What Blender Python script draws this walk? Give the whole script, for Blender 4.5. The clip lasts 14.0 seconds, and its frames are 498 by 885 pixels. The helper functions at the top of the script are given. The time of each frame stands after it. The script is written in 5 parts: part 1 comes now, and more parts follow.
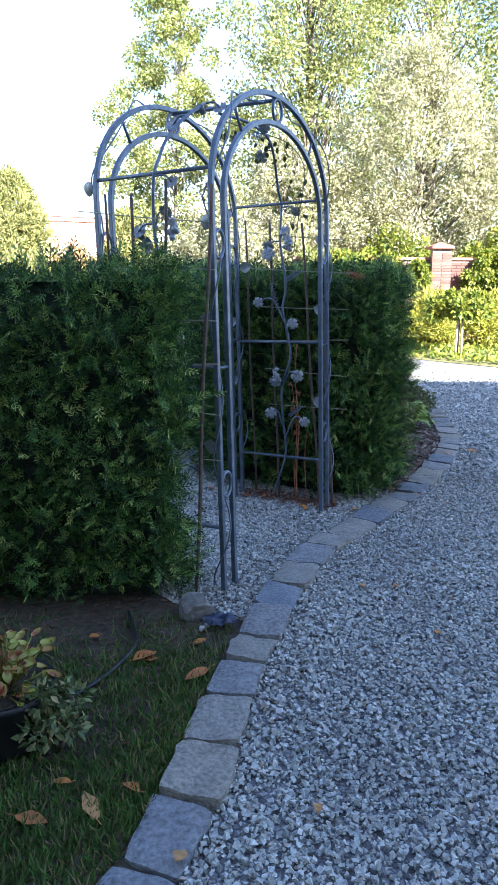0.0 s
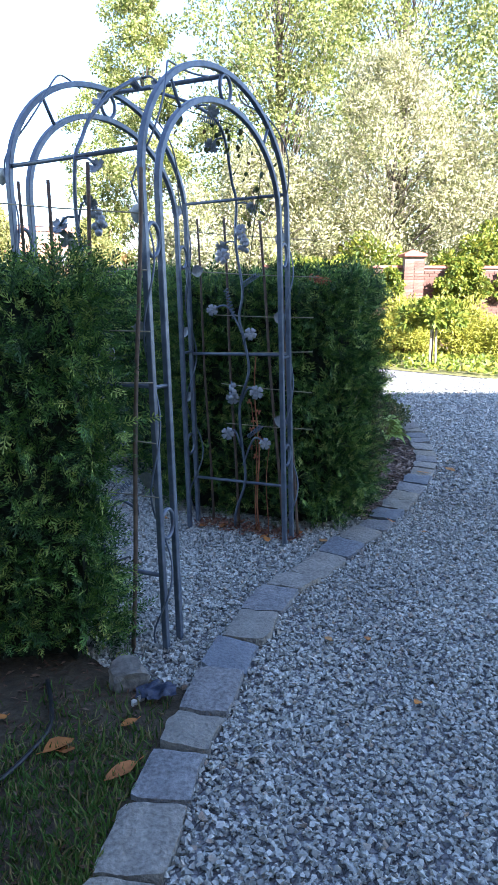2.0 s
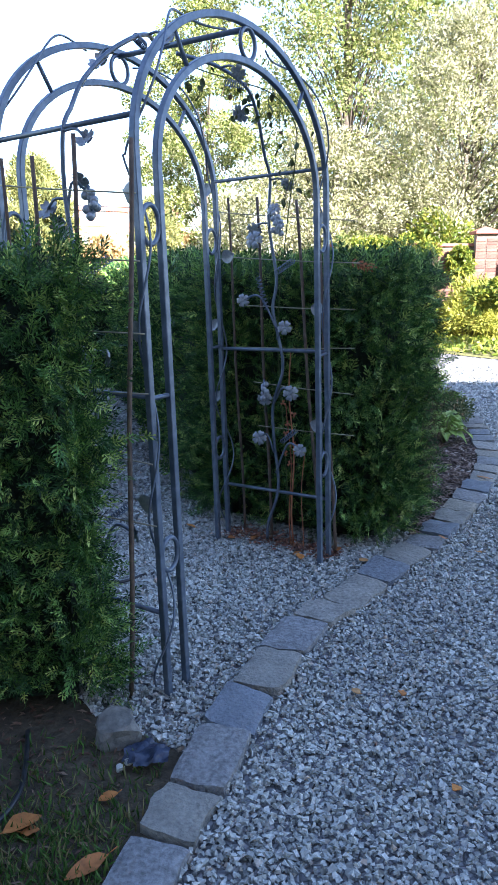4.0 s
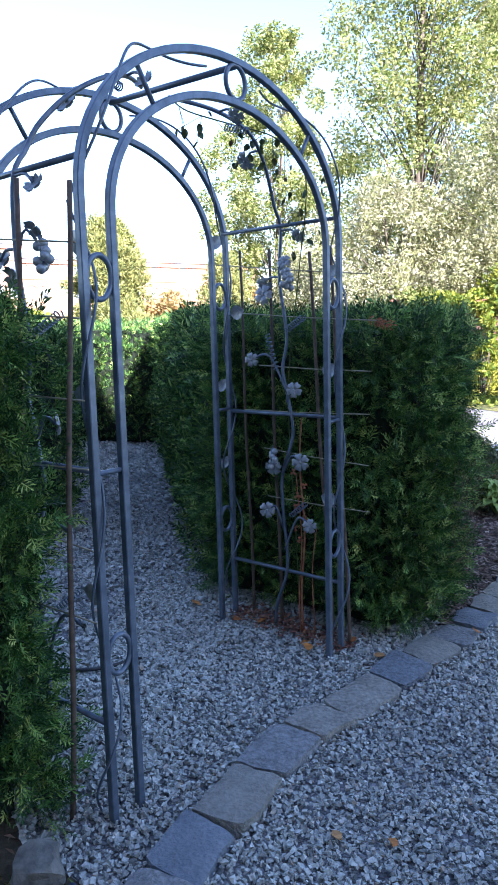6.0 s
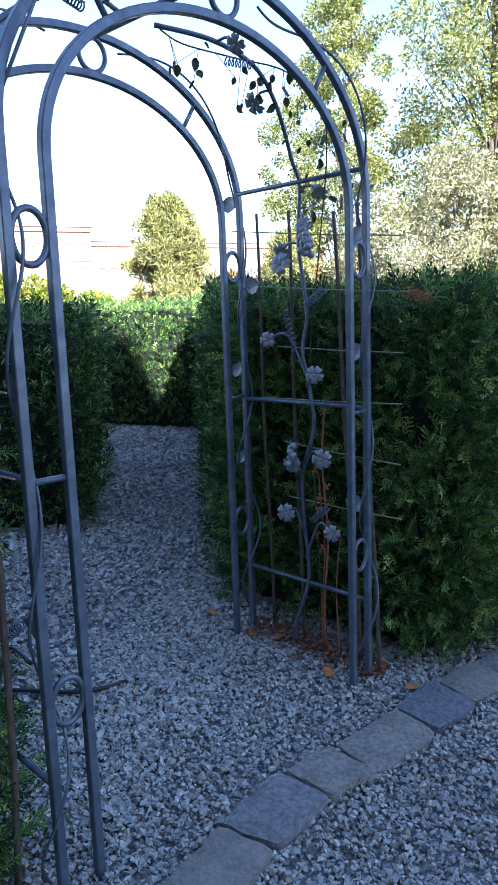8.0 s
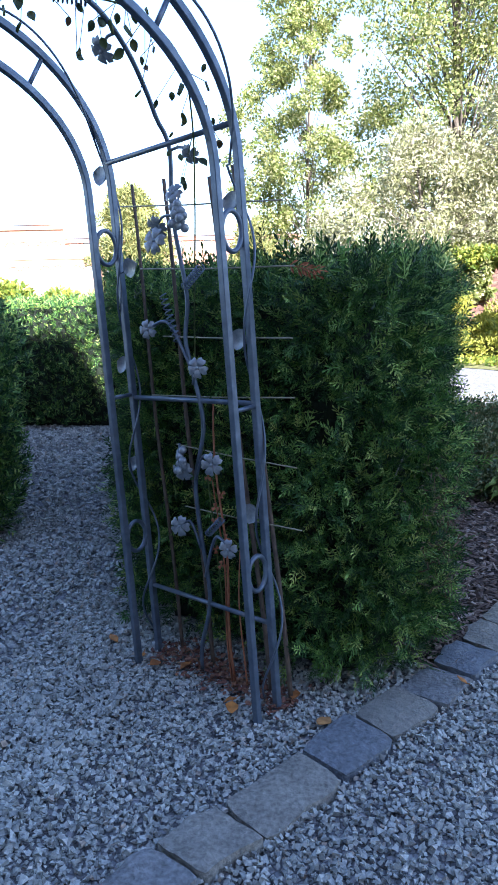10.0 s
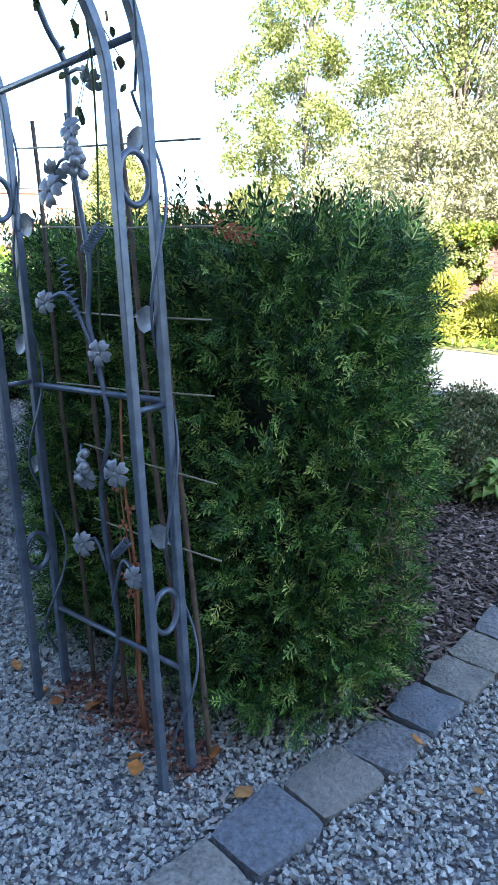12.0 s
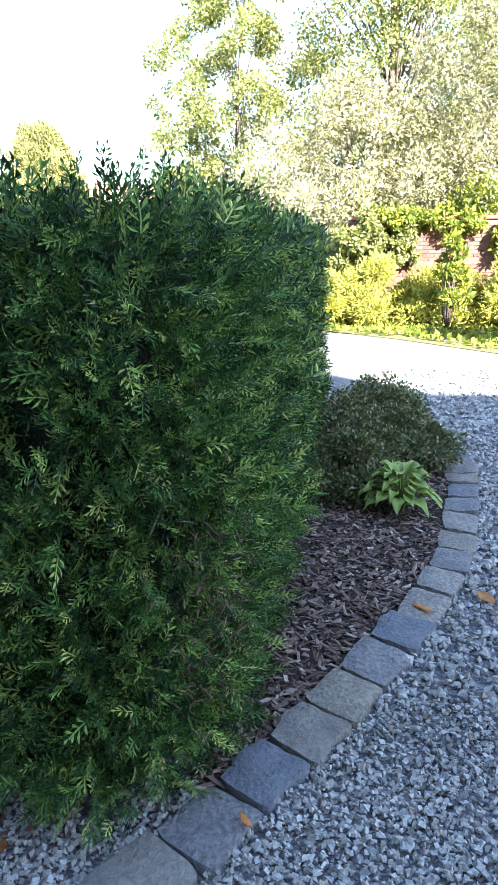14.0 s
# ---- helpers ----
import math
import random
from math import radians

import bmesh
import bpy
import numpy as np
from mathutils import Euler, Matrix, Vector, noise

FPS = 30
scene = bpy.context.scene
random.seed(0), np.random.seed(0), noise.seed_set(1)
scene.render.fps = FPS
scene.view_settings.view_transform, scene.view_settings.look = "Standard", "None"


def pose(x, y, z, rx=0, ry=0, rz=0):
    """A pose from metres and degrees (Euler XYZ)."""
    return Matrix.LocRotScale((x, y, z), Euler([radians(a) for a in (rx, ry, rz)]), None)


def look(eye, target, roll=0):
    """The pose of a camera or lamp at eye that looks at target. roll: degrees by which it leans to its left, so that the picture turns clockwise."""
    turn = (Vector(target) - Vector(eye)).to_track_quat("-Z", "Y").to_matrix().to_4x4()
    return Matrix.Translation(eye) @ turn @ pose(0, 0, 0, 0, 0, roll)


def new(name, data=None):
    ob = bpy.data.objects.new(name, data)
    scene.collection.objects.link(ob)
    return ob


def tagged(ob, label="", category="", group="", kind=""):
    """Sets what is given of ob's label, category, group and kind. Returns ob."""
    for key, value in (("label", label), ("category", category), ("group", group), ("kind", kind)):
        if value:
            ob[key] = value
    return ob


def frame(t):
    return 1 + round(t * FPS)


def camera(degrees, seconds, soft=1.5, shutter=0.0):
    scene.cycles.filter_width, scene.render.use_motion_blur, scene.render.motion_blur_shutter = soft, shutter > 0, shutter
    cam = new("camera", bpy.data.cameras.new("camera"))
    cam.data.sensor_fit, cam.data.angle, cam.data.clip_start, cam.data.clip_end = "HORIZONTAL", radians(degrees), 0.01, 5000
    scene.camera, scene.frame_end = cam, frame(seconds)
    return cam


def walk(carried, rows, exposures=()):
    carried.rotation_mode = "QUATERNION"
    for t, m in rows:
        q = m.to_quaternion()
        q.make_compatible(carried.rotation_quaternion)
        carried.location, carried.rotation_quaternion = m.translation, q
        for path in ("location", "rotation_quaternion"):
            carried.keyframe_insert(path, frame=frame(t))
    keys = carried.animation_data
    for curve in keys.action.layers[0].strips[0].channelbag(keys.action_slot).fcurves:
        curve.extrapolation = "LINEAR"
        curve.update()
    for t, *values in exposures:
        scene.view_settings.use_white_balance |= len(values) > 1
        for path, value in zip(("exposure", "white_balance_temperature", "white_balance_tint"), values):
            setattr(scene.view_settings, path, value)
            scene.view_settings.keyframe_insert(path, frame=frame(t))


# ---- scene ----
cam = camera(38.7, 14.0, 1.15)
PATH = [
    (0, (0.079, 0.157, 1.494), (0.06, 2.106, 1.046), 0.3),
    (0.5, (0.139, 0.276, 1.483), (0.14, 2.224, 1.029), 0.7),
    (1, (0.155, 0.442, 1.495), (0.099, 2.386, 1.03), 1.1),
    (1.5, (0.18, 0.596, 1.471), (0.241, 2.537, 0.995), 0.7),
    (2, (0.203, 0.681, 1.467), (0.252, 2.635, 1.045), 0.2),
    (2.2, (0.225, 0.742, 1.454), (0.228, 2.698, 1.036), 0.7),
    (4.3, (0.409, 1.205, 1.517), (0.262, 3.141, 1.036), -0.5),
    (4.5, (0.423, 1.26, 1.515), (0.282, 3.215, 1.118), -0.9),
    (5, (0.457, 1.363, 1.508), (0.322, 3.311, 1.077), -0.7),
    (5.5, (0.568, 1.467, 1.507), (0.294, 3.422, 1.188), -0.2),
    (6, (0.683, 1.533, 1.524), (0.339, 3.475, 1.191), 0.1),
    (6.5, (0.739, 1.592, 1.515), (0.342, 3.521, 1.169), -1.1),
    (7, (0.761, 1.712, 1.513), (0.419, 3.639, 1.1), -0.3),
    (7.2, (0.76, 1.773, 1.516), (0.378, 3.694, 1.107), -0.3),
    (9.3, (1.012, 2.392, 1.462), (0.428, 4.269, 1.094), -0.4),
    (9.5, (1.035, 2.434, 1.467), (0.449, 4.308, 1.085), -0.2),
    (10, (1.085, 2.49, 1.454), (0.596, 4.386, 1.046), -2.8),
    (10.5, (1.12, 2.612, 1.454), (0.707, 4.517, 1.006), -0.6),
    (11, (1.139, 2.784, 1.466), (0.7, 4.688, 1.037), -1.0),
    (11.5, (1.139, 2.902, 1.459), (0.808, 4.817, 0.989), 0.1),
    (12, (1.182, 3.021, 1.439), (0.714, 4.905, 0.958), -1.0),
    (12.5, (1.258, 3.159, 1.468), (0.801, 5.046, 0.985), -0.1),
    (13, (1.355, 3.272, 1.464), (0.951, 5.167, 0.97), 0.2),
    (13.5, (1.425, 3.356, 1.45), (1.07, 5.249, 0.912), -1.9),
    (14, (1.475, 3.482, 1.45), (1.157, 5.384, 0.923), -0.4),
]
EXPOSURES = [(0, 2.68, 5950, 18), (2, 2.66, 5980, 18), (5, 2.64, 5880, 19), (7, 2.25, 5640, 20), (10, 2.46, 5680, 19), (12, 2.90, 6030, 15), (14, 2.98, 6250, 17)]
walk(cam, [(t, look(eye, target, roll)) for t, eye, target, roll in PATH], EXPOSURES)

# ---- world, sun, exposure ----
SUN_EL, SUN_AZ = radians(28), radians(146)
world = bpy.data.worlds.new("sky")
scene.world = world
world.use_nodes = True
wn = world.node_tree.nodes
sky = wn.new("ShaderNodeTexSky")
sky.sky_type = 'NISHITA'
sky.sun_disc = False
sky.sun_elevation, sky.sun_rotation = SUN_EL, SUN_AZ
sky.air_density, sky.dust_density = 1.0, 0.45
wn["Background"].inputs[1].default_value = 0.10
world.node_tree.links.new(sky.outputs[0], wn["Background"].inputs[0])
lamp = bpy.data.lights.new("sun", 'SUN')
lamp.energy, lamp.angle, lamp.color = 5.0, radians(0.53), (1.0, 0.93, 0.82)
sun_dir = Vector((math.sin(SUN_AZ) * math.cos(SUN_EL), math.cos(SUN_AZ) * math.cos(SUN_EL), math.sin(SUN_EL)))
sun = new("sun", lamp)
sun.matrix_world = look(sun_dir * 60, (0, 0, 0))


# ---- materials ----
def ramp(nt, fac, stops):
    r = nt.nodes.new("ShaderNodeValToRGB")
    el = r.color_ramp.elements
    while len(el) < len(stops):
        el.new(0.5)
    for e, (p, c) in zip(el, stops):
        e.position, e.color = p, (*c, 1)
    nt.links.new(fac, r.inputs[0])
    return r.outputs[0]


def mixed(nt, fac, a, b, how='MIX'):
    m = nt.nodes.new("ShaderNodeMix")
    m.data_type, m.blend_type = 'RGBA', how
    for sock, val in ((m.inputs[0], fac), (m.inputs[6], a), (m.inputs[7], b)):
        if isinstance(val, bpy.types.NodeSocket):
            nt.links.new(val, sock)
        elif isinstance(val, float):
            sock.default_value = val
        else:
            sock.default_value = (*val, 1)
    return m.outputs[2]


def noise_of(nt, scale, detail=4.0, rough=0.6, kind="ShaderNodeTexNoise"):
    c = nt.nodes.new("ShaderNodeTexCoord")
    n = nt.nodes.new(kind)
    n.inputs["Scale"].default_value = scale
    if kind == "ShaderNodeTexNoise":
        n.inputs["Detail"].default_value, n.inputs["Roughness"].default_value = detail, rough
    nt.links.new(c.outputs["Object"], n.inputs["Vector"])
    return n.outputs[0]


def material(name, stops, rough=0.8, metal=0.0, grain=40.0, patch=3.0, bump=0.3, depth=0.01, vary="none", spread=0.35, leaf=0.0, gloss=0.5):
    """Colour from grain noise through stops, toned by patches and by a random value for each piece or island."""
    m = bpy.data.materials.new(name)
    m.use_nodes = True
    nt = m.node_tree
    b = nt.nodes["Principled BSDF"]
    fine, wide = noise_of(nt, grain), noise_of(nt, patch, 3.0)
    if vary == "island":
        g = nt.nodes.new("ShaderNodeNewGeometry")
        key = g.outputs["Random Per Island"]
    elif vary == "object":
        g = nt.nodes.new("ShaderNodeObjectInfo")
        key = g.outputs["Random"]
    else:
        key = None
    if key is not None:
        col = ramp(nt, key, stops)
        col = mixed(nt, 1.0, col, ramp(nt, fine, [(0.25, (1 - spread,) * 3), (0.75, (1 + spread,) * 3)]), 'MULTIPLY')
    else:
        col = ramp(nt, fine, stops)
    col = mixed(nt, 1.0, col, ramp(nt, wide, [(0.3, (0.82, 0.82, 0.82)), (0.7, (1.12, 1.12, 1.1))]), 'MULTIPLY')
    nt.links.new(col, b.inputs["Base Color"])
    b.inputs["Roughness"].default_value, b.inputs["Metallic"].default_value = rough, metal
    b.inputs["Specular IOR Level"].default_value = gloss
    if bump:
        bp = nt.nodes.new("ShaderNodeBump")
        bp.inputs["Strength"].default_value, bp.inputs["Distance"].default_value = bump, depth
        nt.links.new(fine, bp.inputs["Height"])
        nt.links.new(bp.outputs[0], b.inputs["Normal"])
    if leaf:
        tr, mx = nt.nodes.new("ShaderNodeBsdfTranslucent"), nt.nodes.new("ShaderNodeMixShader")
        nt.links.new(col, tr.inputs[0])
        mx.inputs[0].default_value = leaf
        nt.links.new(b.outputs[0], mx.inputs[1])
        nt.links.new(tr.outputs[0], mx.inputs[2])
        nt.links.new(mx.outputs[0], nt.nodes["Material Output"].inputs[0])
    return m


THUJA = material("thuja", [(0, (0.008, 0.030, 0.008)), (0.38, (0.028, 0.095, 0.022)), (0.68, (0.098, 0.228, 0.046)), (0.88, (0.24, 0.40, 0.085)), (1, (0.48, 0.57, 0.16))], 0.5, vary="island", grain=30, bump=0, leaf=0.06, gloss=0.4)
# near-black on purpose: the shade inside the hedge is in this colour
THUJA_CORE_SHADE = material("thuja_inside_shade", [(0.3, (0.006, 0.012, 0.007)), (0.7, (0.016, 0.026, 0.013))], 0.95, grain=25, bump=0.8, depth=0.03)
DRY = material("dry_twigs", [(0, (0.05, 0.025, 0.015)), (0.6, (0.11, 0.06, 0.038)), (1, (0.19, 0.13, 0.09))], 0.85, vary="island", grain=60, bump=0)
STEEL = material("galvanised_steel", [(0.3, (0.085, 0.115, 0.16)), (0.55, (0.13, 0.165, 0.22)), (0.75, (0.19, 0.225, 0.28))], 0.40, 0.4, grain=22, patch=4, bump=0.15, depth=0.002)
STEEL_LEAF = material("steel_leaf", [(0.3, (0.22, 0.25, 0.29)), (0.7, (0.38, 0.41, 0.44))], 0.42, 0.35, grain=60, patch=9, bump=0.3, depth=0.003)
BAMBOO = material("weathered_cane", [(0.3, (0.07, 0.05, 0.04)), (0.7, (0.16, 0.115, 0.085))], 0.75, grain=30, bump=0.3, depth=0.002)
WIRE = material("wire", [(0.3, (0.22, 0.2, 0.15)), (0.7, (0.38, 0.36, 0.26))], 0.55, 0.3, grain=50, bump=0)
STONE = material("granite_slab", [(0, (0.14, 0.17, 0.21)), (0.3, (0.19, 0.205, 0.225)), (0.55, (0.25, 0.25, 0.25)), (0.78, (0.27, 0.255, 0.215)), (1, (0.31, 0.31, 0.31))], 0.8, vary="object", grain=60, patch=9, bump=0.9, depth=0.015, spread=0.5)
STONE_BLUE = material("blue_granite_slab", [(0.3, (0.15, 0.175, 0.21)), (0.7, (0.22, 0.245, 0.28))], 0.8, grain=60, patch=9, bump=0.9, depth=0.015)
STONE_TAN = material("tan_granite_slab", [(0.3, (0.19, 0.188, 0.172)), (0.7, (0.30, 0.29, 0.26))], 0.8, grain=60, patch=9, bump=0.9, depth=0.015)
GRAVEL = material("gravel_stone", [(0, (0.165, 0.175, 0.17)), (0.12, (0.335, 0.35, 0.335)), (0.5, (0.43, 0.45, 0.43)), (0.85, (0.51, 0.53, 0.505)), (0.96, (0.57, 0.58, 0.555)), (1, (0.40, 0.32, 0.25))], 0.75, vary="island", grain=90, patch=0.9, bump=0.4, depth=0.004, spread=0.35)
MULCH = material("bark_mulch", [(0, (0.085, 0.055, 0.044)), (0.5, (0.19, 0.135, 0.11)), (0.85, (0.31, 0.235, 0.195)), (1, (0.48, 0.41, 0.36))], 0.85, vary="island", grain=60, patch=2, bump=0.5, depth=0.004)
CHIP = material("bark_chip", [(0, (0.085, 0.055, 0.044)), (0.5, (0.19, 0.135, 0.11)), (0.85, (0.31, 0.235, 0.195)), (1, (0.48, 0.41, 0.36))], 0.85, vary="object", grain=60, patch=2, bump=0.5, depth=0.004)
FIELDSTONE = material("field_stone", [(0.3, (0.10, 0.10, 0.095)), (0.55, (0.17, 0.165, 0.15)), (0.75, (0.24, 0.235, 0.22))], 0.9, grain=25, patch=8, bump=0.7, depth=0.012)
SOIL = material("dark_soil", [(0.3, (0.035, 0.028, 0.018)), (0.6, (0.075, 0.06, 0.038)), (0.8, (0.13, 0.10, 0.065))], 0.95, grain=26, patch=2.2, bump=0.9, depth=0.02)
GRASS = material("grass_blades", [(0, (0.04, 0.10, 0.02)), (0.55, (0.08, 0.17, 0.035)), (0.8, (0.15, 0.17, 0.06)), (1, (0.26, 0.20, 0.10))], 0.7, vary="island", grain=8, bump=0, leaf=0.15, gloss=0.2)
DRYLEAF = material("fallen_leaf", [(0, (0.30, 0.11, 0.03)), (0.5, (0.50, 0.20, 0.045)), (1, (0.40, 0.22, 0.09))], 0.7, vary="object", grain=40, bump=0.4, depth=0.004)


def ground_material(name, dark, mid, light, scale):
    """Loose stones or clods too small to build: cells with recessed joints."""
    m = material(name, [(0.2, dark), (0.8, light)], 0.9, grain=9, patch=0.4, bump=0)
    nt = m.node_tree
    b = nt.nodes["Principled BSDF"]
    co = nt.nodes.new("ShaderNodeTexCoord")
    v, e = nt.nodes.new("ShaderNodeTexVoronoi"), nt.nodes.new("ShaderNodeTexVoronoi")
    e.feature = 'DISTANCE_TO_EDGE'
    for n in (v, e):
        n.inputs["Scale"].default_value = scale
        nt.links.new(co.outputs["Object"], n.inputs["Vector"])
    sep = nt.nodes.new("ShaderNodeSeparateColor")
    nt.links.new(v.outputs["Color"], sep.inputs[0])
    col = ramp(nt, sep.outputs[0], [(0, dark), (0.45, mid), (1, light)])
    old = b.inputs["Base Color"].links[0].from_socket
    edge = ramp(nt, e.outputs[0], [(0.0, (0.45,) * 3), (0.16, (1.0,) * 3)])
    col = mixed(nt, 1.0, mixed(nt, 0.35, col, old), edge, 'MULTIPLY')
    nt.links.new(col, b.inputs["Base Color"])
    bp = nt.nodes.new("ShaderNodeBump")
    bp.inputs["Strength"].default_value, bp.inputs["Distance"].default_value = 0.9, 0.02
    nt.links.new(e.outputs[0], bp.inputs["Height"])
    nt.links.new(bp.outputs[0], b.inputs["Normal"])
    return m


GRAVEL_BED = ground_material("gravel_bed", (0.10, 0.105, 0.115), (0.27, 0.275, 0.29), (0.46, 0.46, 0.47), 46)
GROUND = ground_material("rough_ground", (0.05, 0.06, 0.03), (0.09, 0.10, 0.05), (0.14, 0.13, 0.08), 9)
MULCH_BED = ground_material("mulch_bed", (0.04, 0.028, 0.022), (0.08, 0.058, 0.048), (0.13, 0.10, 0.085), 45)


# ---- mesh helpers ----
class Shape:
    """Vertices and faces gathered for one mesh."""

    def __init__(self):
        self.v, self.f = [], []

    def add(self, verts, faces):
        k = len(self.v)
        self.v += [tuple(p) for p in verts]
        self.f += [tuple(i + k for i in f) for f in faces]
        return self

    def tube(self, pts, r, n=8, r_end=None, closed=False):
        pts = [Vector(p) for p in pts]
        m = len(pts)
        up = Vector((0.13, 0.21, 0.97))
        side = None
        rings = []
        for i, p in enumerate(pts):
            a, b = (pts[i - 1], pts[(i + 1) % m]) if closed else (pts[max(i - 1, 0)], pts[min(i + 1, m - 1)])
            t = (b - a).normalized()
            if side is None:
                side = t.cross(up if abs(t.dot(up)) < 0.9 else Vector((1, 0, 0))).normalized()
            side = (side - t * side.dot(t)).normalized()
            q = t.cross(side)
            rr = r if r_end is None else r + (r_end - r) * i / (m - 1)
            rings.append([p + (side * math.cos(c) + q * math.sin(c)) * rr for c in (2 * math.pi * j / n for j in range(n))])
        faces = []
        for i in range(m if closed else m - 1):
            o = (i + 1) % m
            faces += [(i * n + j, i * n + (j + 1) % n, o * n + (j + 1) % n, o * n + j) for j in range(n)]
        if not closed:
            faces += [tuple(range(n - 1, -1, -1)), tuple((m - 1) * n + j for j in range(n))]
        return self.add([p for ring in rings for p in ring], faces)

    def square_tube(self, pts, e1, h):
        """A square section of half width h along pts, one pair of sides facing e1, with its corners taken off."""
        pts, m = [Vector(p) for p in pts], len(pts)
        c = h * 0.8
        ring = ((h, c), (c, h), (-c, h), (-h, c), (-h, -c), (-c, -h), (c, -h), (h, -c))
        vs = []
        for i, p in enumerate(pts):
            t = (pts[min(i + 1, m - 1)] - pts[max(i - 1, 0)]).normalized()
            e2 = t.cross(e1).normalized()
            vs += [p + e1 * a + e2 * b for a, b in ring]
        fs = [(i * 8 + j, i * 8 + (j + 1) % 8, i * 8 + 8 + (j + 1) % 8, i * 8 + 8 + j) for i in range(m - 1) for j in range(8)]
        return self.add(vs, fs + [tuple(range(7, -1, -1)), tuple((m - 1) * 8 + j for j in range(8))])

    def box(self, lo, hi):
        (a, b, c), (d, e, f) = lo, hi
        return self.add([(a, b, c), (d, b, c), (d, e, c), (a, e, c), (a, b, f), (d, b, f), (d, e, f), (a, e, f)],
                        [(3, 2, 1, 0), (4, 5, 6, 7), (0, 1, 5, 4), (1, 2, 6, 5), (2, 3, 7, 6), (3, 0, 4, 7)])

    def ball(self, c, r, squash=1.0):
        bm = bmesh.new()
        bmesh.ops.create_icosphere(bm, subdivisions=2, radius=r)
        vs = [(c[0] + v.co.x, c[1] + v.co.y, c[2] + v.co.z * squash) for v in bm.verts]
        fs = [tuple(v.index for v in f.verts) for f in bm.faces]
        bm.free()
        return self.add(vs, fs)

    def prism(self, outline, lo, hi):
        n = len(outline)
        return self.add([(x, y, lo) for x, y in outline] + [(x, y, hi) for x, y in outline],
                        [tuple(range(n - 1, -1, -1)), tuple(range(n, 2 * n))] + [(i, (i + 1) % n, n + (i + 1) % n, n + i) for i in range(n)])

    def mesh(self, name, mat, smooth=True):
        me = bpy.data.meshes.new(name)
        me.from_pydata(self.v, [], self.f)
        me.materials.append(mat)
        if smooth:
            me.polygons.foreach_set("use_smooth", [True] * len(me.polygons))
        return me


def part(name, shape, mat=None, parent=None, label="", smooth=True):
    ob = new(name, shape.mesh(name, mat, smooth) if isinstance(shape, Shape) else shape)
    ob.parent = parent
    return tagged(ob, label)


def empty(name, place, label, category, group="", kind=""):
    ob = new(name)
    ob.location = place
    ob.empty_display_size = 0.1
    return tagged(ob, label, category, group, kind)


def put_under(ob, parent):
    """Parent a part built in world coordinates."""
    ob.parent = parent
    ob.matrix_parent_inverse = Matrix.Translation(-parent.location)
    return ob


def wpart(name, shape, mat, parent, label="", smooth=True):
    return put_under(part(name, shape, mat, None, label, smooth), parent)


def fast_mesh(name, V, F, mats, index=None, smooth=False):
    me = bpy.data.meshes.new(name)
    V, F = np.asarray(V, np.float32), np.asarray(F, np.int32)
    k = F.shape[1]
    me.vertices.add(len(V))
    me.vertices.foreach_set("co", V.ravel())
    me.loops.add(F.size)
    me.loops.foreach_set("vertex_index", F.ravel())
    me.polygons.add(len(F))
    me.polygons.foreach_set("loop_start", np.arange(len(F), dtype=np.int32) * k)
    for m in mats if isinstance(mats, (list, tuple)) else [mats]:
        me.materials.append(m)
    if index is not None:
        me.polygons.foreach_set("material_index", np.asarray(index, np.int32))
    me.polygons.foreach_set("use_smooth", np.full(len(F), smooth))
    me.update(calc_edges=True)
    return me


def norm(a):
    return a / np.maximum(np.linalg.norm(a, axis=-1, keepdims=True), 1e-9)


def scatter(tv, tf, places, along, facing, size):
    """Copies of a template whose y runs along and whose z faces facing, joined."""
    tv, tf = np.asarray(tv, float), np.asarray(tf, int)
    y = norm(along)
    x = norm(np.cross(y, facing))
    z = np.cross(x, y)
    s = np.asarray(size, float).reshape(-1, 1, 1)
    V = places[:, None, :] + s * (tv[None, :, 0:1] * x[:, None] + tv[None, :, 1:2] * y[:, None] + tv[None, :, 2:3] * z[:, None])
    F = tf[None] + (np.arange(len(places)) * len(tv))[:, None, None]
    return V.reshape(-1, 3), F.reshape(-1, tf.shape[1])


def smooth_line(pts, step=0.05, closed=False):
    """Catmull-Rom through a few points, evenly spaced."""
    p = np.array(pts, float)
    n = len(p)
    out = []
    for i in range(n if closed else n - 1):
        a, b, c, d = (p[(i + k) % n] if closed else p[min(max(i + k, 0), n - 1)] for k in (-1, 0, 1, 2))
        for t in np.linspace(0, 1, 24, endpoint=False):
            out.append(0.5 * (2 * b + (c - a) * t + (2 * a - 5 * b + 4 * c - d) * t * t + (3 * b - a - 3 * c + d) * t ** 3))
    out.append(p[0] if closed else p[-1])
    out = np.array(out)
    s = np.concatenate([[0], np.cumsum(np.linalg.norm(np.diff(out, axis=0), axis=1))])
    k = np.linspace(0, s[-1], max(int(s[-1] / step), 2) + 1)
    return np.stack([np.interp(k, s, out[:, j]) for j in range(p.shape[1])], 1)


def inside(poly, x, y):
    poly = np.asarray(poly)
    hit = np.zeros(len(x), bool)
    for (x0, y0), (x1, y1) in zip(poly, np.roll(poly, -1, 0)):
        if y0 != y1:
            hit ^= ((y0 > y) != (y1 > y)) & (x < (x1 - x0) * (y - y0) / (y1 - y0) + x0)
    return hit


rng = np.random.default_rng(4)

